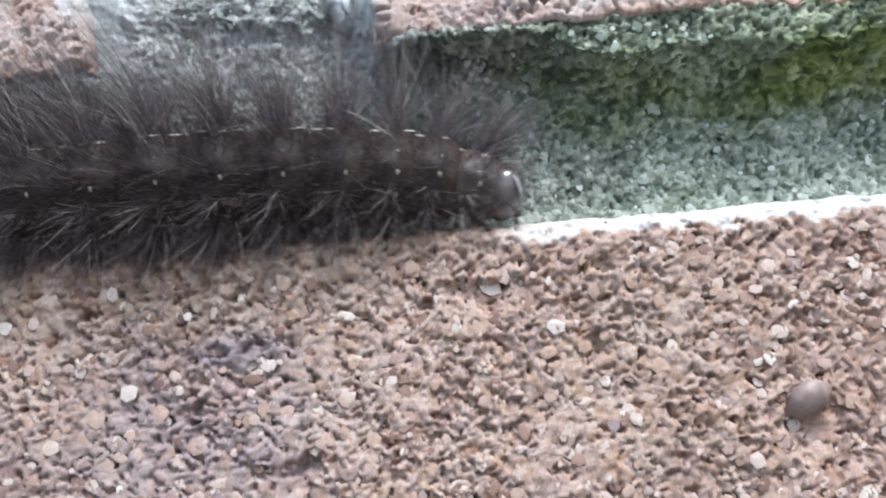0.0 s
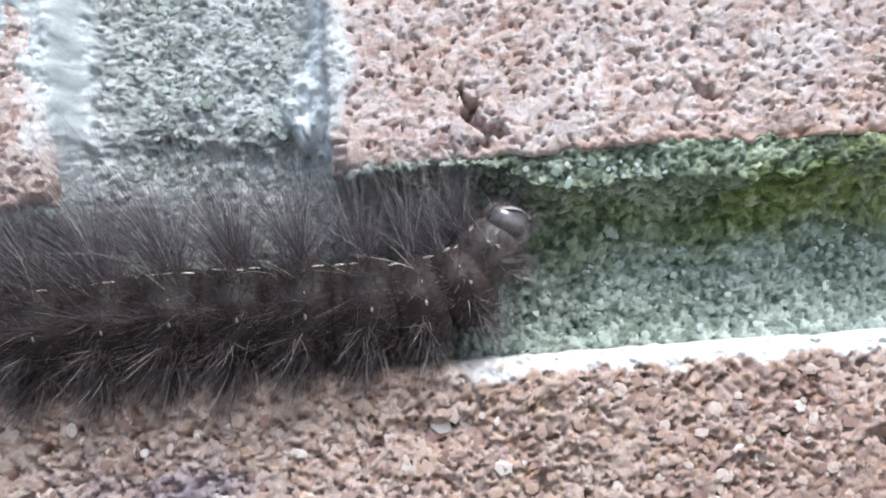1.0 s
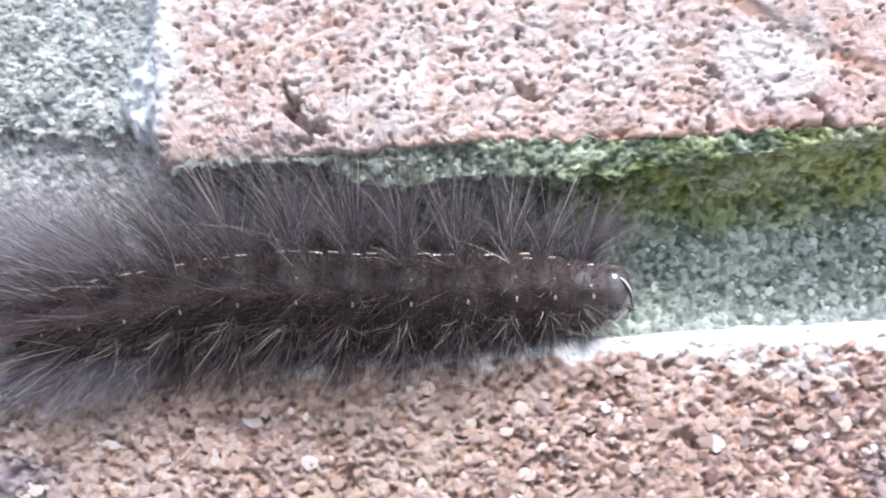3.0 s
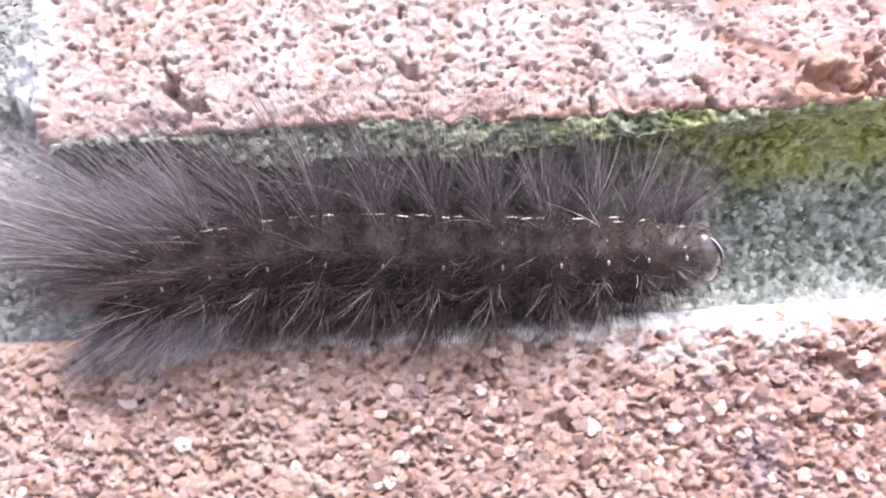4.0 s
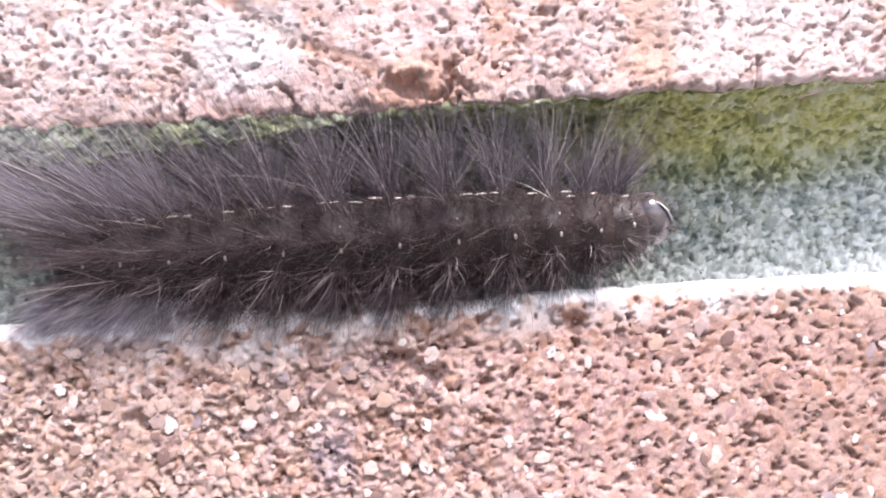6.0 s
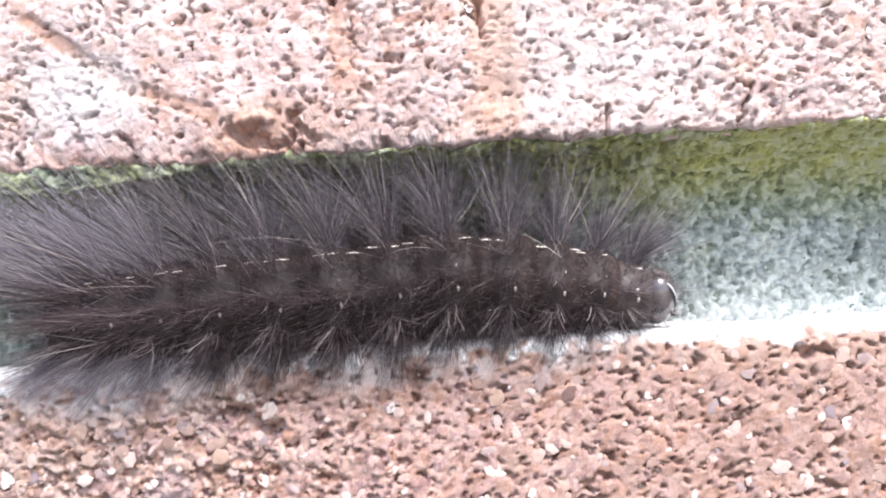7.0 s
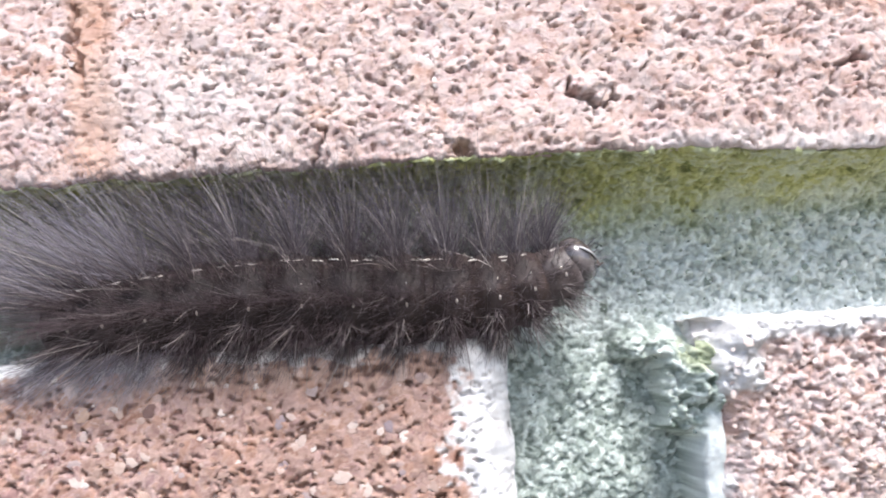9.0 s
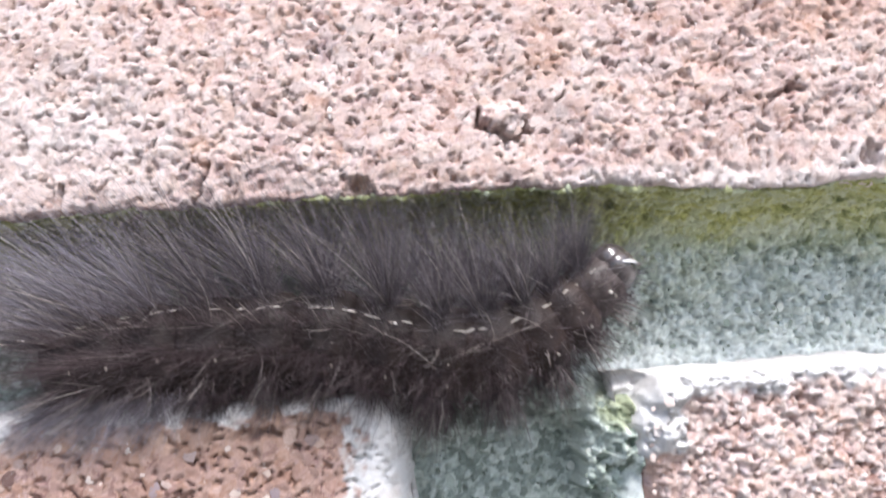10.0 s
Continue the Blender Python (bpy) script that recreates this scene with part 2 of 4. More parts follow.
def cells(x, y, size, seed, jitter=0.95):
    """Distance to the nearest and second seed of a jittered lattice, that seed's two chances and the way to it."""
    u, v = x / size, y / size
    iu, iv = np.floor(u), np.floor(v)
    f1, f2 = np.full(u.shape, 9.0), np.full(u.shape, 9.0)
    r1, r2, ou, ov = (np.zeros(u.shape) for _ in range(4))
    for a in (-1, 0, 1):
        for b in (-1, 0, 1):
            cu, cv = iu + a, iv + b
            du = cu + 0.5 + (chance(cu, cv, seed) - 0.5) * jitter - u
            dv = cv + 0.5 + (chance(cu, cv, seed + 7) - 0.5) * jitter - v
            d = np.sqrt(du * du + dv * dv)
            near = d < f1
            f2 = np.where(near, f1, np.minimum(f2, d))
            f1 = np.where(near, d, f1)
            r1 = np.where(near, chance(cu, cv, seed + 13), r1)
            r2 = np.where(near, chance(cu, cv, seed + 29), r2)
            ou, ov = np.where(near, du, ou), np.where(near, dv, ov)
    return f1, f2, r1, r2, ou, ov


def facets(x, y, size, seed, step, tilt, gap, dome=0.5):
    """Packed angular grains: each with its own height and tilt, and a gap round it. Height in mm, and two chances."""
    f1, f2, r1, r2, ou, ov = cells(x, y, size, seed)
    an = 6.2832 * r2
    h = step * (r1 - 0.5) + tilt * size * (ou * np.cos(an) + ov * np.sin(an)) - dome * step * f1 * f1
    return h - gap * smooth(0.16, 0.0, f2 - f1), r1, r2


def blob(x, z, cx, cz, rx, rz, power=2.0):
    d = np.sqrt(((x - cx) / rx) ** 2 + ((z - cz) / rz) ** 2)
    return np.clip(1 - d, 0, 1) ** (1 / power) * (d < 1)


def streak(x, z, ax, az, bx, bz, width):
    """1 along the line from a to b, 0 beyond its width."""
    k = np.clip(((x - ax) * (bx - ax) + (z - az) * (bz - az)) / ((bx - ax) ** 2 + (bz - az) ** 2), 0, 1)
    return smooth(width, width * 0.4, np.hypot(x - ax - k * (bx - ax), z - az - k * (bz - az)))


def crack(x, z, points, width):
    """1 along a broken line of points."""
    return np.maximum.reduce([streak(x, z, *a, *b, width) for a, b in zip(points, points[1:])])


def brick_face(x, z, seed, coarse):
    """How far the brick's face stands out (mm) and the chance of its grains."""
    wx, wz = x + fractal(x, z, 1.1, seed + 90) * 0.6, z + fractal(x, z, 1.1, seed + 95) * 0.5
    h = 0.5 * fractal(x, z, 14, seed + 50) + 0.35 * fractal(x, z, 3.0, seed + 60)
    if coarse:
        a, r1, r2 = facets(wx, wz, 0.72, seed, 0.2, 0.42, 0.02, 0.1)
        b, t1, t2 = facets(wx, wz, 0.36, seed + 300, 0.14, 0.55, 0.03)
    else:
        a, r1, r2 = facets(wx * 0.8, wz * 1.1, 0.7, seed, 0.1, 0.15, 0.03, 0.3)
        b, t1, t2 = facets(wx, wz, 0.32, seed + 300, 0.06, 0.24, 0.025)
    calm = 1 - (0.55 if coarse else 0.62) * smooth(-0.05, 0.15, fractal(x, z, 4.5 if coarse else 5.5, seed + 80))
    h = h + (a + b) * calm * (1 - 0.76 * smooth(48, 68, x) * smooth(106, 96, x) if coarse else 1.0)
    wx, wz = wx + fractal(x, z, 0.5, seed + 120) * 0.4, wz + fractal(x, z, 0.5, seed + 125) * 0.4
    g1, g2, q1, q2, _, _ = cells(wx * 0.7, wz * 1.1, 1.15 if coarse else 0.82, seed + 200)
    size = 0.02 + (0.2 if coarse else 0.16) * q2 ** 1.7
    pit = smooth(size + 0.06, size - 0.04, g1) * (q1 < (0.55 if coarse else 0.68))
    e1, e2, s1, s2, _, _ = cells(wx * 0.75, wz * 1.15, 0.58, seed + 400)
    small = smooth(0.26, 0.13, e1 - 0.1 * s2) * (s1 < (0.55 if coarse else 0.42))
    h = h - (0.65 if coarse else 0.55) * pit - (0.42 if coarse else 0.34) * small
    grain = np.clip((0.74 if coarse else 0.55) * r1 + 0.25 * t1 + (0.1 if coarse else 0.22) * (fractal(x, z, 5, seed + 70) + 0.5), 0, 1)
    return h, grain, np.where(r2 < 0.5, t2, r2)


def grid_lines(a, b, fine_a, fine_b, step, coarse=8.0):
    """Lines from a to b: fine between fine_a and fine_b on one lattice, coarse outside."""
    fa, fb = max(a, fine_a), min(b, fine_b)
    if fb <= fa:
        return np.linspace(a, b, max(2, int((b - a) / coarse) + 1))
    k = np.arange(math.ceil(fa / step + 0.01), math.floor(fb / step - 0.01) + 1) * step
    parts = [k]
    if a < fa - 0.5:
        parts.insert(0, np.linspace(a, fa, max(2, int((fa - a) / coarse) + 1)))
    else:
        parts.insert(0, np.array([a]))
    if b > fb + 0.5:
        parts.append(np.linspace(fb, b, max(2, int((b - fb) / coarse) + 1)))
    else:
        parts.append(np.array([b]))
    return np.concatenate(parts)


def sheet(name, X, Y, Z, attrs, mats):
    """A mesh from a lattice of points (mm), rows by columns, with point attributes."""
    r, c = X.shape
    co = np.stack([X, Y, Z], -1).reshape(-1, 3) * MM
    i = np.arange(r * c).reshape(r, c)
    quads = np.stack([i[:-1, :-1], i[:-1, 1:], i[1:, 1:], i[1:, :-1]], -1).reshape(-1, 4)
    return raw_mesh(name, co, quads, attrs, mats)


def raw_mesh(name, co, faces, attrs, mats, soft=True):
    me = bpy.data.meshes.new(name)
    n = faces.shape[1]
    me.vertices.add(len(co))
    me.vertices.foreach_set("co", co.astype(np.float32).ravel())
    me.loops.add(faces.size)
    me.loops.foreach_set("vertex_index", faces.astype(np.int32).ravel())
    me.polygons.add(len(faces))
    me.polygons.foreach_set("loop_start", np.arange(0, faces.size, n, dtype=np.int32))
    me.polygons.foreach_set("use_smooth", np.full(len(faces), soft, dtype=bool))
    for key, v in attrs.items():
        a = me.attributes.new(key, "FLOAT", "POINT")
        a.data.foreach_set("value", np.clip(v, 0, 1).astype(np.float32).ravel())
    me.update(calc_edges=True)
    me.validate()
    for m in mats:
        me.materials.append(m)
    return me


def part(name, data, material_, parent, label=""):
    """A bmesh or a mesh, linked as one mesh object under its thing."""
    if isinstance(data, bmesh.types.BMesh):
        me = bpy.data.meshes.new(name)
        data.to_mesh(me)
        data.free()
        for p in me.polygons:
            p.use_smooth = True
    else:
        me = data
    if material_ and not me.materials:
        me.materials.append(material_)
    ob = new(name, me)
    ob.parent = parent
    return tagged(ob, label)


# ---------------------------------------------------------------- the wall
STEP = 0.14
SAND = 0.12
JOINT, LONG, HIGH = 14.0, 207.0, 64.0
PITCH, COURSE = LONG + JOINT, HIGH + 12.8
VIEW = (-40.0, 146.0, -36.0, 24.0)


def edge_wave(s, seed):
    return 0.45 * fractal(s, s * 0 + 3.3, 9, seed) + 0.4 * fractal(s, s * 0 + 8.1, 1.3, seed + 5)


def brick_mesh(x0, z0, seed, mat, coarse, marks, radius=1.3, fine=True, sag=None, crisp=1.0):
    """A brick whose lower left front corner is at x0, z0 (mm); marks(x, z) gives stains, painted shade and hollows."""
    x1, z1 = x0 + LONG, z0 + HIGH
    v = VIEW if fine else (1e6, 2e6, 1e6, 2e6)
    xs, zs = grid_lines(x0, x1, v[0], v[1], STEP), grid_lines(z0, z1, v[2], v[3], STEP)
    X, Z = np.meshgrid(xs, zs)
    dl, dr, db, dt = X - x0, x1 - X, Z - z0, z1 - Z
    rough = radius * (1 + 0.9 * fractal(X, Z, 5, seed + 3)) * (1 + 2.0 * smooth(4, 0, np.minimum(dl, dr)))
    dx, dz = np.minimum(dl, dr), np.minimum(db, dt)
    kx, kz = np.clip(1 - dx / rough, 0, 1), np.clip(1 - dz / rough, 0, 1)
    k = np.clip(np.hypot(kx, kz), 0, 1)
    back = rough * (1 - np.sqrt(1 - np.minimum(k, 0.999) ** 2))
    h, grain, tone = brick_face(X, Z, seed, coarse) if fine else (0.5 * fractal(X, Z, 20, seed), fractal(X, Z, 9, seed) + 0.5, X * 0 + 0.5)
    m = marks(X, Z) if marks else {}
    h = h * (1 - 0.35 * k) + m.pop("out", 0)
    flat = m.pop("flat", 0)
    h = h * (1 - 0.75 * np.clip(flat, 0, 1))
    chips = np.clip(fractal(X, Z, 0.9, seed + 7), 0, 1) * smooth(1.4, 0.1, np.minimum(dx, dz)) * crisp
    Y = back - h + 2.2 * chips
    fall = lambda d: np.clip(1 - d / 3.0, 0, 1) ** 2
    XX = X + edge_wave(Z, seed + 20) * (fall(dl) + fall(dr))
    low = edge_wave(X, seed + 30) + (sag(X) if sag else 0)
    ZZ = Z + low * fall(db) + crisp * edge_wave(X, seed + 40) * fall(dt)
    # the sides run back into the wall, a little uneven behind the edge
    rings = (18.0, 6.0, 3.6, 2.0, 0.8)
    pad = lambda A: np.pad(A, len(rings), mode="edge")
    XX, ZZ, Y = pad(XX), pad(ZZ), pad(Y)
    for n, depth in enumerate(rings):
        for cut, A, plane in ((np.s_[n, :], ZZ, z0), (np.s_[-1 - n, :], ZZ, z1), (np.s_[:, n], XX, x0), (np.s_[:, -1 - n], XX, x1)):
            other = XX[cut] if A is ZZ else ZZ[cut]
            ease = np.minimum(1.0, depth / 2.0)
            Y[cut] = (1 - ease) * Y[cut] + depth * (1 + 0.25 * fractal(other, other * 0 + depth, 2.0, seed + 9)) + ease * radius
            low = plane + (sag(other) if sag and plane == z0 else 0) + 0.5 * fractal(other, other * 0 + 3 * depth, 3.0, seed + 12)
            A[cut] = (1 - ease) * A[cut] + ease * low
    attrs = {"grain": pad(grain), "tone": pad(tone)}
    for key in ("rust_and_shade", "violet", "chalk"):
        attrs[key] = pad(np.broadcast_to(m.get(key, 0.0), X.shape))
    for key, even in (("grain", 0.6), ("tone", 0.5)):
        for cut in (np.s_[:5, :], np.s_[-5:, :], np.s_[:, :5], np.s_[:, -5:]):
            attrs[key][cut] = even
    soften = np.ones(25) / 25
    chalk = attrs["chalk"]
    chalk[:, :5] = np.convolve(np.pad(chalk[:, 5], 12, mode="edge"), soften, "valid")[:, None]
    chalk[:, -5:] = np.convolve(np.pad(chalk[:, -6], 12, mode="edge"), soften, "valid")[:, None]
    chalk[:5, :] = np.convolve(np.pad(chalk[5], 12, mode="edge"), soften, "valid")
    chalk[-5:, :] = np.convolve(np.pad(chalk[-6], 12, mode="edge"), soften, "valid")
    return sheet("brick", XX, Y, ZZ, attrs, [mat])


def ball(level=1):
    bm = bmesh.new()
    bmesh.ops.create_icosphere(bm, subdivisions=level, radius=1.0)
    co = np.array([v.co[:] for v in bm.verts])
    fa = np.array([[v.index for v in f.verts] for f in bm.faces])
    bm.free()
    return co, fa


def grit_mesh(name, spots, mat, rng):
    """Many small uneven grains; spots: rows of x, y, z, radius (mm)."""
    co, fa = ball(1)
    n = len(spots)
    a = rng.normal(size=(n, 3, 3))
    q, _ = np.linalg.qr(a)
    s = rng.uniform(0.55, 1.3, (n, 1, 3))
    lump = 1 + rng.uniform(-0.22, 0.18, (n, len(co), 1))
    v = np.einsum("nij,nkj->nki", q, co[None] * s * lump) * spots[:, None, 3:4]
    v[:, :, 1] *= 0.12 if n > 1 else 0.7
    v += spots[:, None, :3]
    f = fa[None] + (np.arange(n) * len(co))[:, None, None]
    return raw_mesh(name, v.reshape(-1, 3) * MM, f.reshape(-1, 3), {}, [mat], n == 1)


wall = tagged(new("wall_1"), "outdoor brick wall with recessed mossy green-grey mortar joints", "wall", kind="structure")


# stains, painted shade and hollows, each where it lies on its brick
def marks_upper(x, z):
    wob = 1.2 * fractal(x, z, 4, 411)
    jx, jz = x + 0.9 * fractal(x, z, 0.9, 421), z + 0.9 * fractal(x, z, 0.9, 431)
    out = -1.5 * crack(jx, jz, ((9.0, 5.0), (9.4, 3.6), (9.1, 2.9)), 0.42) - 1.5 * crack(jx, jz, ((9.4, 3.0), (10.2, 1.9), (10.9, 1.4)), 0.55)
    out = out - 1.6 * crack(jx, jz, ((94.1, 1.2), (93.8, 0.2), (94.6, 0.1)), 0.62) - 1.3 * crack(jx, jz, ((56.3, 11.2), (57.4, 10.5), (58.7, 10.9)), 0.42)
    out = out - 1.4 * crack(jx, jz, ((102.4, 5.3), (102.7, 4.2), (103.8, 3.6), (105.3, 3.8)), 0.36) + 0.6 * blob(jx, jz, 104.0, 4.8, 1.4, 0.8)
    out = out - 1.4 * crack(jx, jz, ((66.3, 22), (66.4, 15), (66.2, 11), (66.6, 7.0)), 0.34) - 0.45 * streak(x, z, 57.6, 10.5, 57.8, 6.5, 0.9) - 0.45 * streak(x + 0.3 * wob, z, 67.8, 22, 67.5, 3.0, 1.5)
    out = out - 1.2 * crack(x, z, ((74.8, 1.9), (74.7, -0.5)), 0.16) - 1.2 * crack(jx, z, ((84.1, 2.8), (83.7, 1.2), (83.4, -0.6)), 0.16)
    out = out - 1.2 * crack(jx, jz, ((121.4, 5.2), (123.8, 5.5)), 0.26) - 1.2 * crack(jx, jz, ((128.4, 1.6), (128.8, 0.5)), 0.5) - 1.0 * crack(jx, jz, ((24.2, 4.0), (24.9, 3.3)), 0.4) - 0.9 * crack(jx, jz, ((36.9, 3.8), (37.4, 3.3)), 0.4)
    out = out - 1.0 * crack(jx, jz, ((36.2, 0.8), (36.4, -0.5)), 0.35) - 1.0 * crack(jx, jz, ((43.6, 1.6), (44.0, 0.2)), 0.3) - 1.0 * crack(jx, jz, ((54.2, 1.2), (54.3, -0.2)), 0.3) - 1.0 * crack(jx, jz, ((60.1, 1.0), (60.2, -0.2)), 0.3)
    out = out - 1.0 * crack(jx, jz, ((50.2, 1.9), (51.6, 0.9), (53.4, 0.5)), 0.5) - 0.9 * crack(jx, jz, ((54.0, 2.0), (55.6, 1.2)), 0.45) + 0.7 * blob(jx, jz, 51.8, 2.2, 1.2, 0.7) + 0.6 * blob(jx, jz, 48.6, 0.9, 1.1, 0.6)
    diag = np.maximum(streak(x + wob * 0.4, z, 37.5, 9.5, 43.0, 5.2, 0.7), streak(x + wob * 0.4, z, 43.0, 5.2, 49.0, 2.8, 0.7))
    out = out - 0.25 * diag
    strip = streak(x + wob * 0.3, z, 67.6, 24, 67.7, 2.0, 2.4)
    rust_and_shade = 0.85 * diag + 1.0 * strip + 0.6 * streak(x + wob * 0.3, z, 57.6, 10.5, 57.8, 3.0, 1.2) + 1.0 * blob(x + wob, z, 53.0, 1.8, 5.0, 2.2) + 0.6 * blob(x + wob, z, 127, 11, 5, 3) + 0.5 * blob(x + wob, z, 107, 10, 2.5, 3.5) + 0.45 * blob(x + wob, z, 25, 0.4, 12, 0.9)
    rust_and_shade = rust_and_shade + 0.45 * smooth(0.9, 0.2, z + wob * 0.5) * smooth(12, 22, x) * smooth(64, 50, x) + 0.7 * blob(x, z, 94.1, 0.6, 1.3, 1.3)
    chalk = 0.97 * smooth(3.0, 2.2, x + wob + np.abs(z - 7.0) * 0.4)
    chalk = np.maximum(chalk, 0.7 * blob(x + wob, z, 40.5, 4.5, 4.5, 3.2) + 0.35 * blob(x + wob, z, 31.5, 6.0, 4, 2))
    chalk = np.maximum(chalk, 0.35 * smooth(1.6, 0.6, z + wob) * smooth(100, 112, x))
    chalk = np.maximum(chalk, 0.3 * blob(x + wob, z, 74, 5, 9, 7))
    return {"out": out, "rust_and_shade": rust_and_shade, "chalk": chalk, "flat": 0.5 * strip + 0.3 * diag + 0.5 * chalk * (x < 4)}


def marks_left(x, z):
    wob = 1.5 * fractal(x, z, 4, 511)
    return {"chalk": 0.82 * smooth(-20.0, -18.8, x + 0.9 * wob + 0.8 * fractal(x, z, 1.0, 513)) * smooth(1.5, 4.5, z + wob), "rust_and_shade": 0.5 * smooth(2.4, 0.3, z + wob)}


def marks_lower(x, z):
    wob = 1.5 * fractal(x, z, 5, 611)
    deep = z + 12.8
    jx, jz = x + 1.1 * fractal(x, z, 1.3, 621), z + 1.1 * fractal(x, z, 1.3, 631)
    out = sum(-1.3 * a * blob(jx, jz, cx, cz, rx, rz) for a, cx, cz, rx, rz in (
        (1.0, -6.2, -26.8, 1.3, 1.2), (0.8, 11.8, -21.2, 1.0, 1.0), (0.6, 5.3, -17.4, 2.6, 0.8), (1.1, 50.0, -16.9, 1.6, 0.7), (0.9, 51.6, -17.7, 1.5, 0.6),
        (0.9, 61.2, -14.9, 1.0, 0.8), (0.9, 87.0, -14.7, 1.3, 0.6), (0.7, 33.0, -19.4, 1.2, 0.5), (0.5, 24.0, -26.5, 2.4, 2.2)))
    rag = 1.1 * fractal(x, z, 1.1, 651)
    wide = 1.2 - 0.2 * smooth(32, 52, x)
    chalk = smooth(0.2, -0.2, deep * -1 - wide + 0.25 * wob + 1.1 * rag + 0.5 * fractal(x, z, 0.5, 655)) * smooth(5, 9, x + wob) * (0.75 + 0.25 * smooth(18, 30, x))
    chalk = np.maximum(chalk, 0.55 * smooth(3.4, 1.6, -deep + wob) * smooth(30, 40, x) * smooth(90, 50, x) * (fractal(x, z, 1.6, 640) > 0.02))
    chalk = np.maximum(chalk, 0.93 * smooth(91.7, 92.7, x + 0.9 * wob + 1.7 * rag + 1.1 * fractal(x, z, 0.5, 657) + 0.8 * smooth(-15.5, -13.5, z)))
    # darker low down and under the limed edge: brown stain with painted shade
    rust_and_shade = 0.32 * smooth(44, 32, x + 2 * wob) * smooth(6, 16, x + 2 * wob) * smooth(-17, -20, z + wob) + 0.28 * smooth(6.5, 3.0, -deep + wob) * smooth(34, 22, x) + 0.3 * smooth(4.5, 1.5, -deep + wob) * smooth(20, 40, x)
    rust_and_shade = rust_and_shade + 0.6 * blob(x, z, 67.4, -20.4, 1.5, 1.2) + 0.4 * smooth(62, 82, x) * smooth(96, 90, x) + 0.12 * blob(x + wob, z, 8, -22, 9, 8)
    violet = 0.75 * blob(x + wob, z, 45.0, -22.2, 1.8, 2.6) + 0.55 * blob(x + 2 * wob, z, -14, -24, 12, 7) + 0.6 * blob(x + wob, z, -9.5, -19.5, 3, 1.4)
    return {"out": out, "rust_and_shade": rust_and_shade, "chalk": chalk, "violet": violet, "flat": 0.5 * chalk - 0.2 * chalk * smooth(84, 90, x)}


def marks_right(x, z):
    wob = 2.6 * fractal(x, z, 4, 711) + 1.2 * fractal(x, z, 1.1, 715)
    edge = np.minimum(x - 110.5 + 1.3 * smooth(-18.5, -20.5, z), -12.4 - z)
    lump = blob(x + wob, z, 112.0, -16.0, 3.2, 2.6)
    hole = blob(x + 0.5 * wob, z, 111.0, -17.4, 0.9, 1.1)
    chalk = np.maximum(0.9 * smooth(2.9, 1.2, edge + wob), 0.95 * smooth(0.15, 0.5, lump)) * (1 - smooth(0.2, 0.6, hole))
    out = 0.5 * smooth(2.0, 0.5, edge + wob) + (1.1 + 1.4 * fractal(x, z, 0.9, 719)) * lump - 1.6 * hole
    return {"chalk": chalk, "out": out, "rust_and_shade": 0.8 * smooth(0.1, 0.5, hole)}


def sag_upper(x):
    return -0.9 * smooth(104, 124, x)


DETAILED = (
    (0.0, 0.0, 11, PALE_BRICK, False, marks_upper, sag_upper, "pale pink pitted brick with rusty streaks and white bloom"),
    (-PITCH - 4.2, -0.9, 23, PALE_BRICK, False, marks_left, None, "pale pink pitted brick with a whitened end"),
    (-110.5, -12.8 - HIGH, 37, RED_BRICK, True, marks_lower, None, "reddish grainy brick with a white limed top edge"),
    (110.5, -12.8 - HIGH, 41, PALE_BRICK, True, marks_right, None, "pink grainy brick with lime-crusted corner"),
)
bricks = []
for bx, bz, seed, mat, coarse, marks, sag, label in DETAILED:
    bricks.append(part("brick", brick_mesh(bx, bz, seed, mat, coarse, marks, 1.5 if coarse else 0.35, True, sag, 0.35 if coarse else 0.28), None, wall, label))

# loose-looking grains set in the faces
rng = np.random.default_rng(5)


def scatter(count, xa, xb, za, zb, seed, coarse, marks, r0, r1, sink, keep=None):
    x, z = rng.uniform(xa, xb, count), rng.uniform(za, zb, count)
    if keep is not None:
        ok = keep(x, z)
        x, z = x[ok], z[ok]
    h = brick_face(x, z, seed, coarse)[0]
    m = marks(x, z)
    r = r0 + (r1 - r0) * rng.random(len(x)) ** 2.2
    return np.stack([x, -(h + m.get("out", 0)) + sink * r, z, r], 1)


lower_keep = lambda x, z: (z < -14.6) & (x < 92.0) & (chance(np.floor(x * 97), np.floor(z * 89), 3) < np.where(x < 48, 0.4, 0.22))
part("grit", grit_mesh("grit", scatter(8500, -39, 92, -36, -14, 37, True, marks_lower, 0.2, 0.62, 0.04, lower_keep), GRIT_RED, rng), None, bricks[2])
part("grit", grit_mesh("grit", scatter(800, 1.5, 145, 1.2, 23, 11, False, marks_upper, 0.16, 0.5, 0.3), GRIT_PALE, rng), None, bricks[0])
part("grit", grit_mesh("grit", scatter(130, -39, -20, 1, 23, 23, False, marks_left, 0.16, 0.5, 0.3), GRIT_PALE, rng), None, bricks[1])
part("grit", grit_mesh("grit", scatter(700, 112, 145, -36, -14.5, 41, True, marks_right, 0.16, 0.55, 0.25), GRIT_PALE, rng), None, bricks[3])
for b in bricks:
    for g in b.children:
        tagged(g, kind="stuff")
cream_keep = lambda x, z: (z < -14.2) & (x < 91.5) & (chance(np.floor(x * 83), np.floor(z * 71), 9) < 0.16 + 0.7 * smooth(16, 30, x) * smooth(60, 46, x))
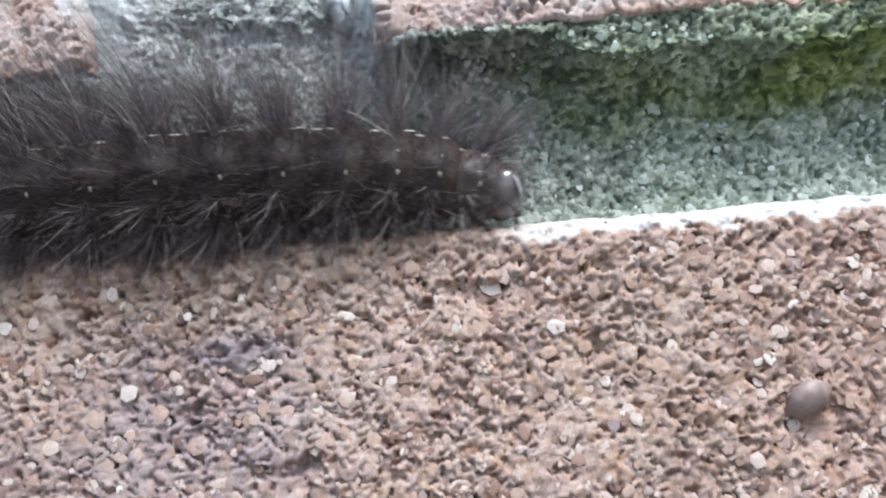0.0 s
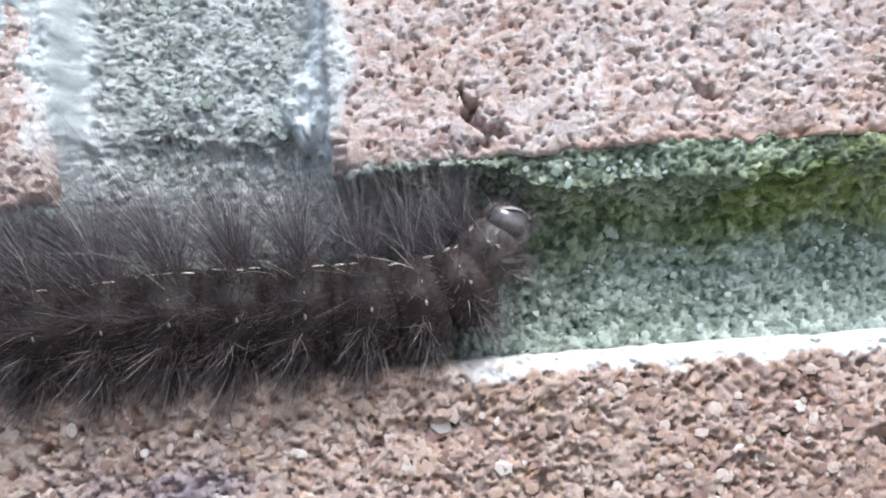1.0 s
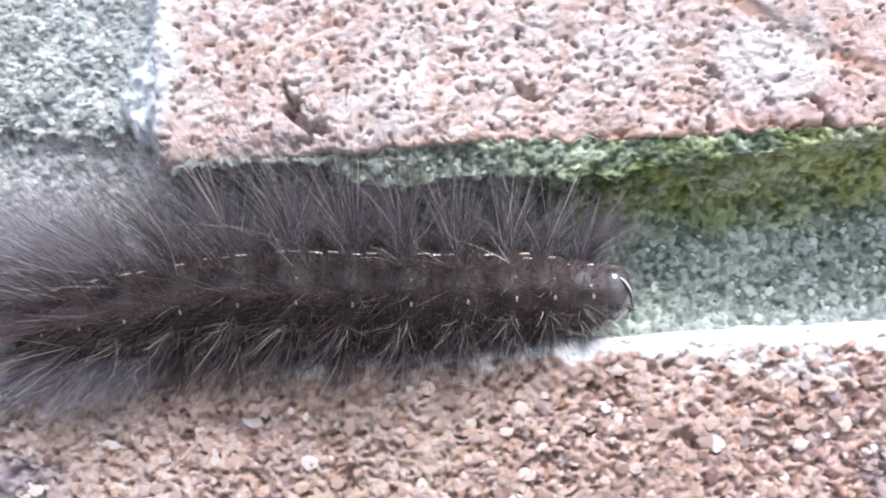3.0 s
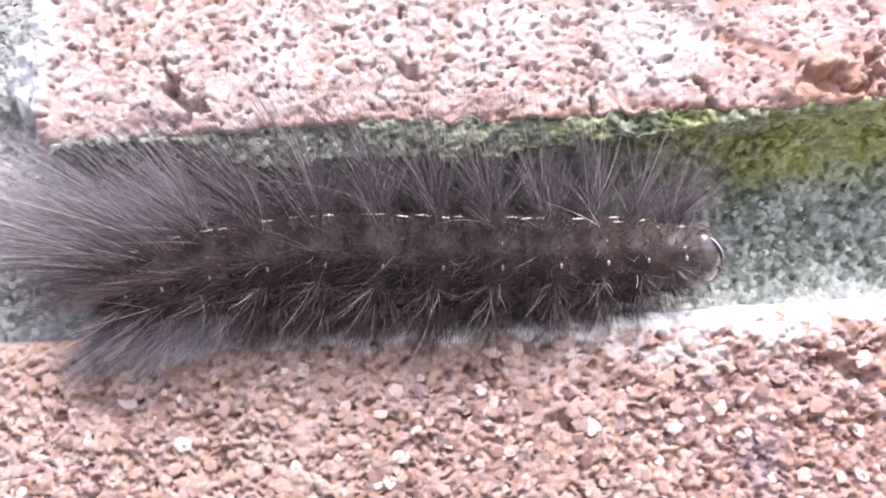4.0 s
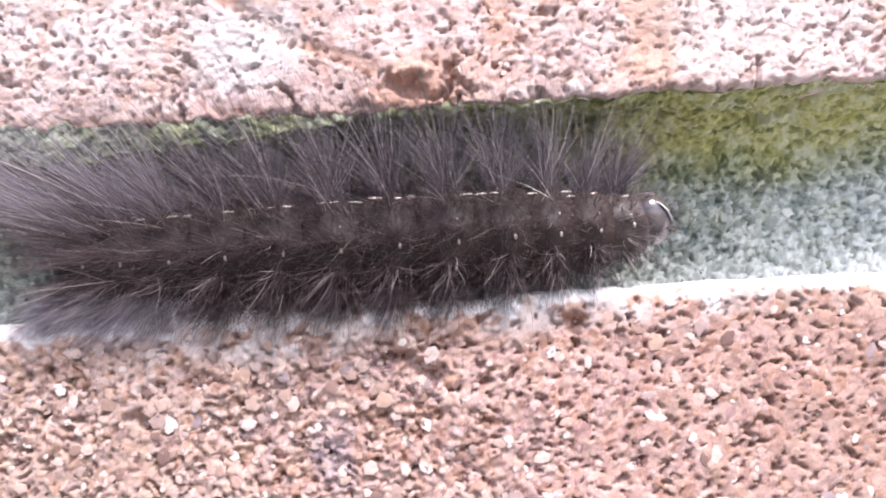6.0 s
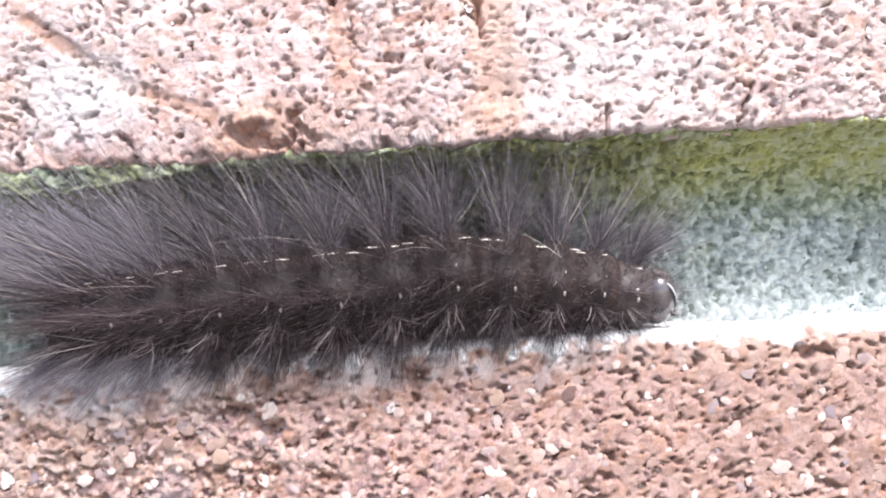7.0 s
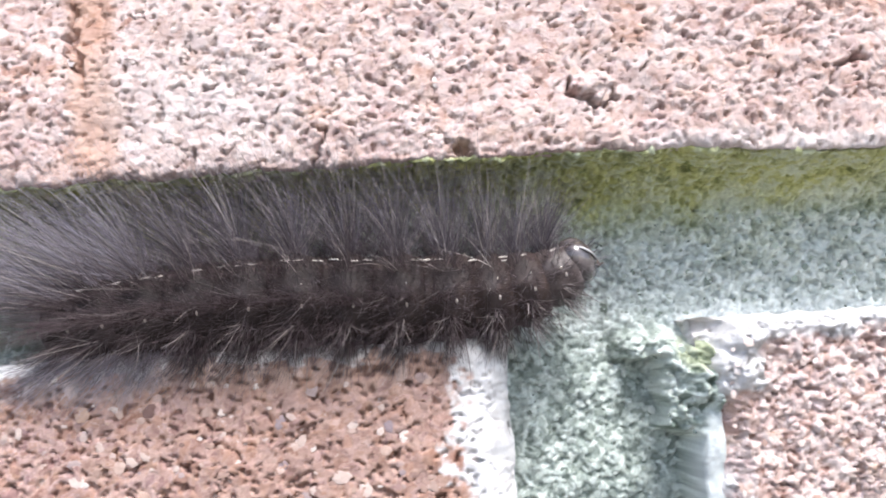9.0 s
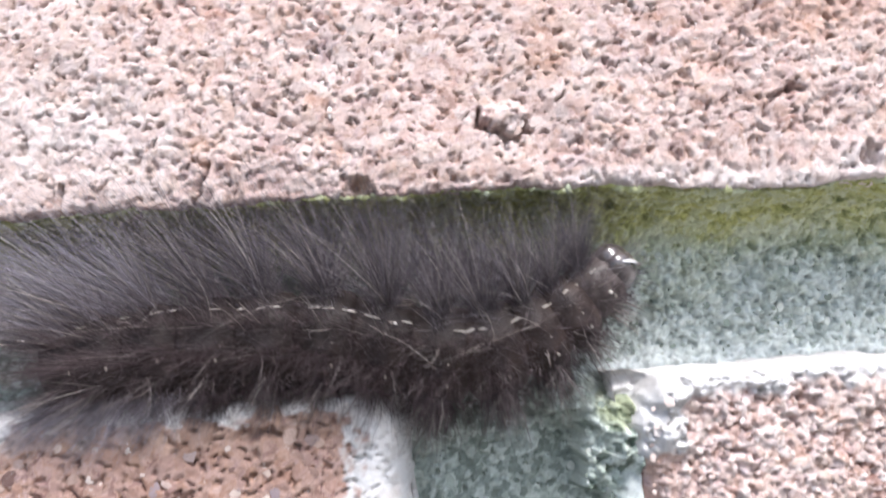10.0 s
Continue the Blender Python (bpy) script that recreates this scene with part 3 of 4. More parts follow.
tagged(part("grit", grit_mesh("grit", scatter(1500, -39, 92, -36, -14, 37, True, marks_lower, 0.22, 0.58, 0.12, cream_keep), GRIT_CREAM, rng), None, bricks[2]), kind="stuff")
part("pebble", grit_mesh("pebble", np.array([[24.4, 0.0, -25.2, 1.45]]), PEBBLE, rng), None, bricks[2], "smooth round brown pebble set in the brick")


# the mortar: one sheet of sand between the bricks
def bed(x, z):
    """How deep the joint is raked (mm): a nearly flush lip under the upper brick that thins out along the wall, then the bed behind it."""
    wob = fractal(x, z, 5, 811)
    z = z - np.where(x > -3, edge_wave(x, 41) + sag_upper(x), np.where(x < -17, edge_wave(x, 53) - 0.9, 0))
    rim = -2.5 + 0.9 * wob * smooth(60, 40, x) + 1.0 * smooth(24, 36, x) + 1.35 * smooth(36, 52, x)
    rim = rim + (-0.3 - rim) * smooth(17, 8, x + 2 * wob) ** 1.3
    lip = 0.35 + 0.3 * smooth(0, -2.4, z) + 0.2 * smooth(38, 52, x)
    deep = 5.4 + 0.3 * smooth(10, 28, x) + 1.6 * smooth(30, 42, x) + 1.1 * smooth(48, 66, x) - 0.6 * smooth(106, 114, x)
    k = np.clip((rim - z) / (2.0 + 1.2 * smooth(18, 42, x)), 0, 1)
    y = lip + (deep - lip) * (1 - (1 - k) ** 2.2) + 4.0 * smooth(0.08, 0.8, z)
    # the upright joint between the upper bricks, with a step where it meets the bed
    step = 3.5 + 1.4 * wob + 1.2 * fractal(x, z, 1.4, 817)
    stem = 5.2 + 1.1 * smooth(step + 0.8, step - 0.8, z)
    y = y + (stem - y) * smooth(1.6, -0.6, x + 0.8 * wob)
    y = y + (3.9 - y) * smooth(-12.0, -16.0, x + 0.8 * wob) * smooth(-4, 0.5, z)
    y = y + (0.9 - y) * smooth(-17.0, -18.6, x) * smooth(-3.0, -0.4, z)
    # a fillet of lime along the foot of the bed
    return y - 0.9 * smooth(-10.6, -13.2, z + 0.6 * wob)


def mortar_face(x, z, s=None):
    """Depth behind the wall's face (mm), how far the sand stands out, and what lies on it; s runs along the bed's own profile."""
    s = z if s is None else z + (s - z) * smooth(2, 6, x)
    wob = fractal(x, z, 5, 811)
    jx, jz = x + 1.2 * fractal(x, z, 1.2, 891), z + 1.2 * fractal(x, z, 1.2, 895)
    y = base = bed(x, z)
    # the upright joint on the lower course, with its crust and the smooth lime strip beside the brick
    down = smooth(-12.3, -14.0, z)
    low = down * smooth(94, 96, x)
    y = y + (7.3 - 1.0 * smooth(101, 98.5, x) + 0.7 * smooth(103, 107, x) + 0.9 * fractal(x, z, 3.5, 899) - y) * low
    side = x + 0.6 * wob + 0.8 * fractal(x, z, 1.5, 897)
    crust = smooth(107.95, 108.4, side) * smooth(-21.0, -20.2, z + wob + 0.25 * (x - 108)) * smooth(113.2, 111.8, x)
    crust = np.maximum(crust, smooth(105.0, 105.9, side) * smooth(-15.4, -14.9, z + 0.8 * fractal(x, z, 1.4, 901) + 0.14 * (109 - x)) * smooth(113.2, 111.8, x))
    crust = crust * smooth(0.0, -2.6, z + 11.9 + 0.9 * smooth(108, 110, x) + 0.3 * wob)
    mass = np.clip(5.2 - 0.95 * (x - 107.0), 0.9, 6.2) + 1.2 * fractal(x, z, 1.3, 903) + 0.9 * fractal(x, z, 0.6, 905)
    y = y + (mass - y) * crust
    edge = 111.15 - 1.3 * np.clip((-19.0 - z) / 4.0, 0, 1) ** 0.8 - 0.25 * wob
    strip = smooth(-0.25, 0.2, x - edge) * smooth(-19.0, -19.7, z + 0.4 * wob)
    y = y + (1.2 + 0.2 * np.clip(1.6 - (x - edge), 0, 1.6) ** 2 - y) * strip
    y = y + 2.2 * smooth(111.4, 112.2, x) * down
    # lime against the ends of the two upper bricks
    wild = 0.8 * wob + 0.9 * fractal(x, z, 1.1, 907)
    left = -1.0 - 2.3 * np.exp(-((z - 5.6) / 2.8) ** 2)
    rind = smooth(left - 1.2, left + 0.5, x + 0.7 * wild) * smooth(3, 1, x) * smooth(-0.5, 3.6, z + 0.6 * wob)
    y = y - (1.3 + 0.9 * fractal(x, z, 1.0, 909)) * rind
    slab = smooth(-16.4, -16.9, x + 0.8 * wild) * smooth(3.0, 3.8, z + 1.2 * wob)
    y = y - (0.9 + 0.5 * fractal(x, z, 1.2, 911)) * slab
    # holes and a scratch
    y = y + 1.9 * crack(jx, jz, ((97.6, -6.3), (97.0, -7.6), (97.2, -9.0)), 0.75) + 1.3 * crack(jx, jz, ((94.5, -6.6), (94.0, -8.4)), 0.5)
    y = y + 0.9 * crack(0.75 * x + 0.25 * jx, 0.75 * z + 0.25 * jz, ((75.6, -1.3), (79.4, -0.55)), 0.32)
    wx, wz = x + 0.35 * fractal(x, s, 0.9, 871), s + 0.35 * fractal(x, s, 0.9, 881)
    a, r1, r2 = facets(wx, wz, 0.5, 821, 0.17, 0.42, 0.13, 0.35)
    b, t1, t2 = facets(wx, wz, 0.27, 825, 0.1, 0.4, 0.06)
    big, q1, q2 = facets(wx, wz, 1.15, 831, 0.5, 0.25, 0.0, 0.4)
    olive = smooth(36, 66, x) * smooth(-4.6, -2.6, z)
    calm = (1 - 0.4 * olive) * (1 - 0.97 * strip) * (1 - 0.7 * rind) * (1 - 0.7 * slab)
    p1, p2, v1, v2, _, _ = cells(wx, wz, 0.62, 835)
    pit = smooth(0.3, 0.14, p1 - 0.1 * v2) * (v1 < 0.45)
    sand = (0.85 + 0.25 * smooth(45, 80, x) - 0.2 * smooth(3, -2, x) - 0.4 * low * (1 - crust)) * (a + b + 0.5 * big - 0.36 * pit) * calm + 0.5 * fractal(x, s, 2.2, 841)
    mid = -6.3 + 2.9 * smooth(28, 58, x)
    moss = smooth(mid - 1.9 - 1.6 * smooth(50, 70, x), mid + 1.7, z + 1.8 * wob) * smooth(-1, 14, x) * (0.72 + 0.28 * smooth(20, 60, x)) + 0.5 * blob(x, z, 30, -3.6, 6, 2.2)
    moss = np.maximum(moss, 0.55 * blob(x + 0.4 * wob, z, 110.5, -15.1, 1.5, 1.45, 4.0)) * smooth(0.4, 0.1, z - 1.0)
    moss = np.maximum(moss, 0.3 * smooth(-0.1, 0.25, fractal(x, s, 2.5, 867)) * smooth(60, 80, x) * smooth(-10, -7, z))
    moss = moss * (1 - 0.5 * smooth(-3.4, -1.4, z + wob) * smooth(34, 22, x))
    moss = moss * np.clip(0.85 + (0.8 - 0.4 * smooth(40, 70, x)) * fractal(x, s, 1.6, 861), 0, 1)
    chalk = 0.3 * smooth(-10.6, -12.8, z + wob) * smooth(16, 50, x) * smooth(-14.5, -13.5, z) * (1 - 0.85 * smooth(97, 100, x) * smooth(111.5, 109.5, x)) + 0.2 * blob(x + wob, z, 111.8, -12.8, 3, 1.1)
    # past x = 60 also paled to make up for light missing in the bed
    chalk = chalk + 0.14 * smooth(4, 0, x) + 0.27 * smooth(60, 92, x) * smooth(-3.5, -7, z) * (1 - crust) * (0.5 + 0.5 * smooth(-14, -12, z))
    chalk = chalk + 0.36 * slab + 0.15 * smooth(-15.5, -17.0, x + wild) * smooth(-1, 0.5, z) + 0.9 * rind + 0.5 * strip
    grain = np.clip((0.85 * r1 + 0.3 * t1 - 0.57) * (1 + 0.2 * smooth(45, 80, x)) + 0.36 + 0.45 * (fractal(x, s, 4, 851) + 0.5) - 0.1 + 0.04 * smooth(20, 40, x) + 0.23 * smooth(60, 95, x) + 0.14 * smooth(4, -2, x) - 0.36 * low * (1 - crust) - 0.1 * crust, 0, 1)
    return base, sand + base - y, grain, moss, chalk * (1 - moss)


def mortar_mesh():
    """A sheet whose rows follow the bed's profile, pushed out along its normal."""
    bands = ((-40, -22, -15.6, 2.64), (-22, 2.6, -15.6, 24), (2.6, 93.5, -15.6, 2.64), (93.5, 113.6, -36, 2.64), (113.6, 146, -15.6, 2.64))
    co, fa, at, first = [], [], {"grain": [], "moss": [], "chalk": []}, 0
    for a, b, c, d in bands:
        xs = np.linspace(a, b, round((b - a) / SAND) + 1)
        zs = np.linspace(c, d, round((d - c) / 0.05) + 1)
        X, Z = np.meshgrid(xs, zs)
        B = bed(X, Z)
        run = np.vstack([np.zeros((1, len(xs))), np.cumsum(np.hypot(np.diff(B, axis=0), np.diff(Z, axis=0)), 0)])
        run = run - run[np.argmin(np.abs(zs + 9.0))] - 9.0
        rows = round((run[-1] - run[0]).max() / SAND)
        share = np.linspace(0, 1, rows + 1)
        S = run[0] + share[:, None] * (run[-1] - run[0])
        Z = np.stack([np.interp(S[:, k], run[:, k], zs) for k in range(len(xs))], 1)
        X = np.broadcast_to(xs, Z.shape)
        Y, out, grain, moss, chalk = mortar_face(X, Z, S)
        ty, tz = np.gradient(Y, axis=0), np.gradient(Z, axis=0)
        n = np.hypot(ty, tz) + 1e-9
        i = np.arange(X.size).reshape(X.shape) + first
        co.append(np.stack([X, Y - out * tz / n, Z + out * ty / n], -1).reshape(-1, 3) * MM)
        fa.append(np.stack([i[:-1, :-1], i[:-1, 1:], i[1:, 1:], i[1:, :-1]], -1).reshape(-1, 4))
        for key, v in (("grain", grain), ("moss", moss), ("chalk", chalk)):
            at[key].append(v.ravel())
        first += X.size
    return raw_mesh("mortar", np.concatenate(co), np.concatenate(fa), {k: np.concatenate(v) for k, v in at.items()}, [MORTAR])


mortar = part("mortar", mortar_mesh(), None, wall, "crumbly green-grey mortar with yellow-green algae")


def box(x0, x1, y0, y1, z0, z1):
    bm = bmesh.new()
    bmesh.ops.create_cube(bm, size=1.0, matrix=Matrix.Translation(((x0 + x1) / 2, (y0 + y1) / 2, (z0 + z1) / 2)) @ Matrix.Diagonal((x1 - x0, y1 - y0, z1 - z0, 1)))
    return bm


part("mortar_core", box(-0.78, 0.98, 0.0125, 0.11, -0.6, 0.55), MORTAR, wall)

# sand grains standing on the mortar
sx, sz = rng.uniform(-40, 146, 6500), rng.uniform(-12.4, -0.6, 6500)
ux, uz = rng.uniform(-15, -2.6, 700), rng.uniform(-1, 24, 700)
lx, lz = rng.uniform(97, 110, 700), rng.uniform(-36, -13, 700)
sx, sz = np.concatenate([sx, ux, lx]), np.concatenate([sz, uz, lz])
sy, sout, _, smoss, _ = mortar_face(sx, sz)
sr = 0.15 + 0.24 * rng.random(len(sx)) ** 2
ok = (smoss < 0.35) & (rng.random(len(sx)) < np.where(sx > 50, 0.3, 0.8))
sand = part("sand", grit_mesh("sand", np.stack([sx, sy - sout, sz, sr], 1)[ok], GRIT_SAND, rng), None, mortar)
tagged(sand, kind="stuff")

# the plain rest of the wall, and an unseen ground added to bounce light
variants = [brick_mesh(0, 0, 71 + k, RED_BRICK if k == 1 else PALE_BRICK, True, None, 1.5, False) for k in range(3)]
for row in range(-8, 7):
    shift = 0.0 if row % 2 == 0 else 110.5
    for col in range(-4, 5):
        bx, bz = shift + col * PITCH, row * COURSE
        if any(abs(bx - d[0]) < 5 and abs(bz - d[1]) < 5 for d in DETAILED) or bx < -780 or bx + LONG > 980:
            continue
        ob = part("brick", variants[(row * 5 + col * 3) % 3], None, wall)
        ob.location = (bx * MM, 0, bz * MM)
ground = tagged(part("ground", box(-30, 30, -30, 30, -0.66, -0.6), GROUND, None), "unseen plain grey ground added below the wall, bounces light", "ground", kind="structure")


# ---------------------------------------------------------------- the caterpillar


def depth(x):
    """How far the body's middle lies behind the wall's face (mm), at x along the joint."""
    return 1.0 + 0.8 * float(smooth(30, 60, x))


WIDTHS = (1.55, 2.05, 2.6, 2.95, 3.15, 3.25, 3.3, 3.3, 3.25, 3.2, 3.1, 2.85, 2.4)
HALVES = (1.5, 2.1, 1.95, 1.95, 2.3, 2.45, 2.5, 2.5, 2.5, 2.45, 2.35, 2.1, 1.9)


def segment_mesh(k):
    """One ring of the body, with a raised fold and low warts; x runs to the head, z to the back."""
    r, half = WIDTHS[k], HALVES[k]
    u = np.linspace(-1, 1, 17)[:, None]
    a = np.linspace(0, 2 * np.pi, 41)[:-1][None]
    ring = np.clip(1 - np.abs(u) ** (3 if k < 4 else 5), 0, 1) ** 0.4
    wart = sum(np.exp(-((np.angle(np.exp(1j * (a - w))) / 0.17) ** 2) - (u / 0.3) ** 2) for w in np.radians([22, -22, 55, -55, 88, -88, 118, -118]))
    crease = 1 - 0.05 * np.exp(-((u - 0.45) / 0.1) ** 2) - 0.04 * np.exp(-((u + 0.5) / 0.1) ** 2)
    rr = r * ring * crease * (1 + 0.075 * wart + 0.02 * np.sin(7 * a + 3 * u + k))
    flat = np.where(np.cos(a) < 0, 1.15, 1.0)
    x, y, z = half * u + 0 * a, rr * np.sin(a), rr * np.cos(a) * flat
    n = a.shape[1]
    co = np.stack([x, y, z], -1).reshape(-1, 3) * MM
    i = np.arange(17)[:-1, None] * n
    j = np.arange(n)[None]
    q = np.stack([i + j, i + (j + 1) % n, i + n + (j + 1) % n, i + n + j], -1).reshape(-1, 4)
    ring = np.exp(-(u / 0.42) ** 2) + 0 * a
    return raw_mesh("segment", co, q[:, ::-1], {"ring": ring}, [COLLAR if k == 1 else SKINS[k]])


def hair_mesh(name, roots, ways, lengths, radii, sweep, rng, mat):
    """Thin tapering curved hairs, three-sided; all arrays in mm."""
    n, rings = len(roots), 5
    ways = ways / np.linalg.norm(ways, axis=1, keepdims=True)
    side = np.cross(ways, rng.normal(size=(n, 3)))
    side /= np.linalg.norm(side, axis=1, keepdims=True)
    up = np.cross(ways, side)
    bend = sweep + rng.normal(size=(n, 3)) * 0.12
    co = np.zeros((n, rings, 3, 3))
    for k in range(rings):
        s = k / (rings - 1)
        c = roots + ways * (lengths * s)[:, None] + bend * (lengths * s * s)[:, None]
        w = radii * (1 - 0.85 * s)
        for j in range(3):
            an = 2 * math.pi * j / 3
            co[:, k, j] = c + (side * math.cos(an) + up * math.sin(an)) * w[:, None]
    base = (np.arange(n) * rings * 3)[:, None, None]
    k, j = np.meshgrid(np.arange(rings - 1), np.arange(3), indexing="ij")
    q = np.stack([k * 3 + j, k * 3 + (j + 1) % 3, (k + 1) * 3 + (j + 1) % 3, (k + 1) * 3 + j], -1).reshape(1, -1, 4)
    return raw_mesh(name, co.reshape(-1, 3) * MM, (q + base).reshape(-1, 4), {}, [mat])


# hairs, bristles, reach and lie of the tuft on each wart, by its angle from the middle of the back (below 0: the side away from the mortar)
TUFTS = {0: (150, 10, 1.1), 22: (195, 26, 1.72), 55: (235, 14, 1.5), 88: (150, 5, 1.15), 118: (70, 2, 0.9), 142: (110, 2, 0.72),
         -22: (130, 5, 0.85), -55: (190, 3, 0.66), -88: (120, 9, 0.95), -118: (260, 12, 0.98), -142: (330, 5, 0.85)}


def tuft(k, angle, rng, parent):
    """Fine hairs and stout pale bristles from one wart of segment k, at an angle from the middle of the back."""
    a = math.radians(angle)
    r = WIDTHS[k] * 0.98
    out = np.array([0, math.sin(a), math.cos(a)])
    above = angle in (0, 22, 55, 88)
    front, rear = max(0.0, 1 - k / 3.0), max(0.0, (k - 9.5) / 2.5)
    late = min(1.0, max(0.0, (k - 2) / 7))
    fine, stout, reach = TUFTS[angle]
    fine = fine * (0.42 + 0.58 * late) if angle < -100 else fine
    fine = fine * (2 if angle > 0 else 0.3 if angle < -60 else 1) if k == 1 else fine * 0.6 if k == 2 and angle < -100 else fine
    fine = int(fine * (0.3 if k < 4 and angle in (-22, -55) else 1.0) * min(1.0, 0.4 + 0.12 * k) * (1 + (0.6 if angle > 0 or angle < -100 else -0.3) * rear))
    if angle == 0 and k < 12:
        fine, stout = int(0.14 * fine), 2
    for kind, count, mat, w, wide in (("hair_tuft", fine, TAIL_HAIR if k > 9 and (above or angle < -100) else VEIL if above else HAIR, 0.0155, 0.34), ("bristle_tuft", stout, BRISTLE, 0.036, 0.3 if angle > -100 else 0.24)):
        root = out * r + rng.normal(size=(count, 3)) * np.array([1.0 if angle in (-22, -55, -142) else 0.75 if angle == -118 else 0.45, 0.3, 0.3]) * (WIDTHS[k] / 3) * (0.5 if w > 0.03 else 1)
        back = 0.12 - 0.55 * late if above else -0.12 * late
        ways = out + rng.normal(size=(count, 3)) * np.array([wide * 1.25, wide, wide]) + np.array([back + 0.5 * front - (0.55 if k < 12 else 1.0) * rear, 0, 0])
        down = 0.72 - 0.1 * late if angle < -60 else 1.0
        length = down * (3.4 + 3.3 * rng.random(count)) * (0.42 + 0.58 * min(1, k / 6)) * reach * (1 + (0.4 if above else 0.1) * rear)
        if angle == -118 and w > 0.03:
            length[:3] *= 1.35
        radii = w * rng.uniform(0.7, 1.25, count) * (1.25 if angle < -100 else 1.0)
        sweep = np.array([-0.06 - 0.16 * late - 0.1 * rear + 0.25 * front, 0, 0])
        part(kind, hair_mesh(kind, root, ways, length, radii, sweep, rng, mat), None, parent)


def short_fur(k, rng, parent):
    """A coat of short dark hairs that lie back over the sides of segment k."""
    count = 330
    u, a = rng.uniform(-0.95, 0.95, count), rng.uniform(-2.2, -0.12, count)
    out = np.stack([0 * a, np.sin(a), np.cos(a)], 1)
    root = out * WIDTHS[k] * 0.97 + np.stack([u * HALVES[k], 0 * u, 0 * u], 1)
    ways = 0.6 * out + rng.normal(size=(count, 3)) * 0.35 + np.array([-0.6, 0, 0])
    part("short_fur", hair_mesh("short_fur", root, ways, rng.uniform(0.35, 0.95, count), rng.uniform(0.013, 0.024, count), np.zeros(3), rng, HAIR), None, parent)


def lump_mesh(sx, sy, sz, level=2):
    bm = bmesh.new()
    bmesh.ops.create_icosphere(bm, subdivisions=level, radius=1.0)
    bmesh.ops.transform(bm, matrix=Matrix.Diagonal((sx * MM, sy * MM, sz * MM, 1)), verts=bm.verts)
    return bm


def bead(name, sx, sy, sz, at, mat, parent, label="", level=2, turn=None):
    bm = lump_mesh(sx, sy, sz, level)
    m = Matrix.Translation(Vector(at) * MM) @ (turn or Matrix.Identity(4))
    bmesh.ops.transform(bm, matrix=m, verts=bm.verts)
    return part(name, bm, mat, parent, label)


def leg_mesh(side, k, thick, length):
    """A short tapering leg, bent inwards, with a hooked foot."""
    bm = bmesh.new()
    r = WIDTHS[k]
    path = [(0, side * 0.55 * r, -0.6 * r), (0.1, side * 0.62 * r, -0.6 * r - 0.4 * length), (0.25, side * 0.5 * r, -0.6 * r - 0.8 * length), (0.5, side * 0.38 * r, -0.6 * r - length)]
    rings = []
    for n, p in enumerate(path):
        w = thick * (1.0, 0.8, 0.55, 0.3)[n]
        rings.append([bm.verts.new(((p[0] + w * math.cos(b)) * MM, (p[1] + w * math.sin(b)) * MM, p[2] * MM)) for b in np.linspace(0, 2 * math.pi, 9)[:-1]])
    for a, b in zip(rings, rings[1:]):
        for j in range(8):
            bm.faces.new((a[j], a[(j + 1) % 8], b[(j + 1) % 8], b[j]))
    bm.faces.new(rings[-1])
    return bm


def head_mesh():
    """A round glossy capsule with two lobes and a seam between them."""
    bm = bmesh.new()
    bmesh.ops.create_icosphere(bm, subdivisions=4, radius=1.0)
    for v in bm.verts:
        x, y, z = v.co
        seam = math.exp(-(y / 0.1) ** 2) * max(0.0, z + 0.4)
        s = 1 - 0.07 * seam + 0.05 * math.exp(-((abs(y) - 0.5) / 0.35) ** 2) * max(0.0, z)
        v.co = Vector((x * 1.4 * s, y * 1.75 * s, z * 1.85 * s - 0.2 * max(0.0, -z) * x)) * MM
    return bm


def highlight_mesh():
    """The head's highlight as a low pale raised crescent over its front, tapering at both ends."""
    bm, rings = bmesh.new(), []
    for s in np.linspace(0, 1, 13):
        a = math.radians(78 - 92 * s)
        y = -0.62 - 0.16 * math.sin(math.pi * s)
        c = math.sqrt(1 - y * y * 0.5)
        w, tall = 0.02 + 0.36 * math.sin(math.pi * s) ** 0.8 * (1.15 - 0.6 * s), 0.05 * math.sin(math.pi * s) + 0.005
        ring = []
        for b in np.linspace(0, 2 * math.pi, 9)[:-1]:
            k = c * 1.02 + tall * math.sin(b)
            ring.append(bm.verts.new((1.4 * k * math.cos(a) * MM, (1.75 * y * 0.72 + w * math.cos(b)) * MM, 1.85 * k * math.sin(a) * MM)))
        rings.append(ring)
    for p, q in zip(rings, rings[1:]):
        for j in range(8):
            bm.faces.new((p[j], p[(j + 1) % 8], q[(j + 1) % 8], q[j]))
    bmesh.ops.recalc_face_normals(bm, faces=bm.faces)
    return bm


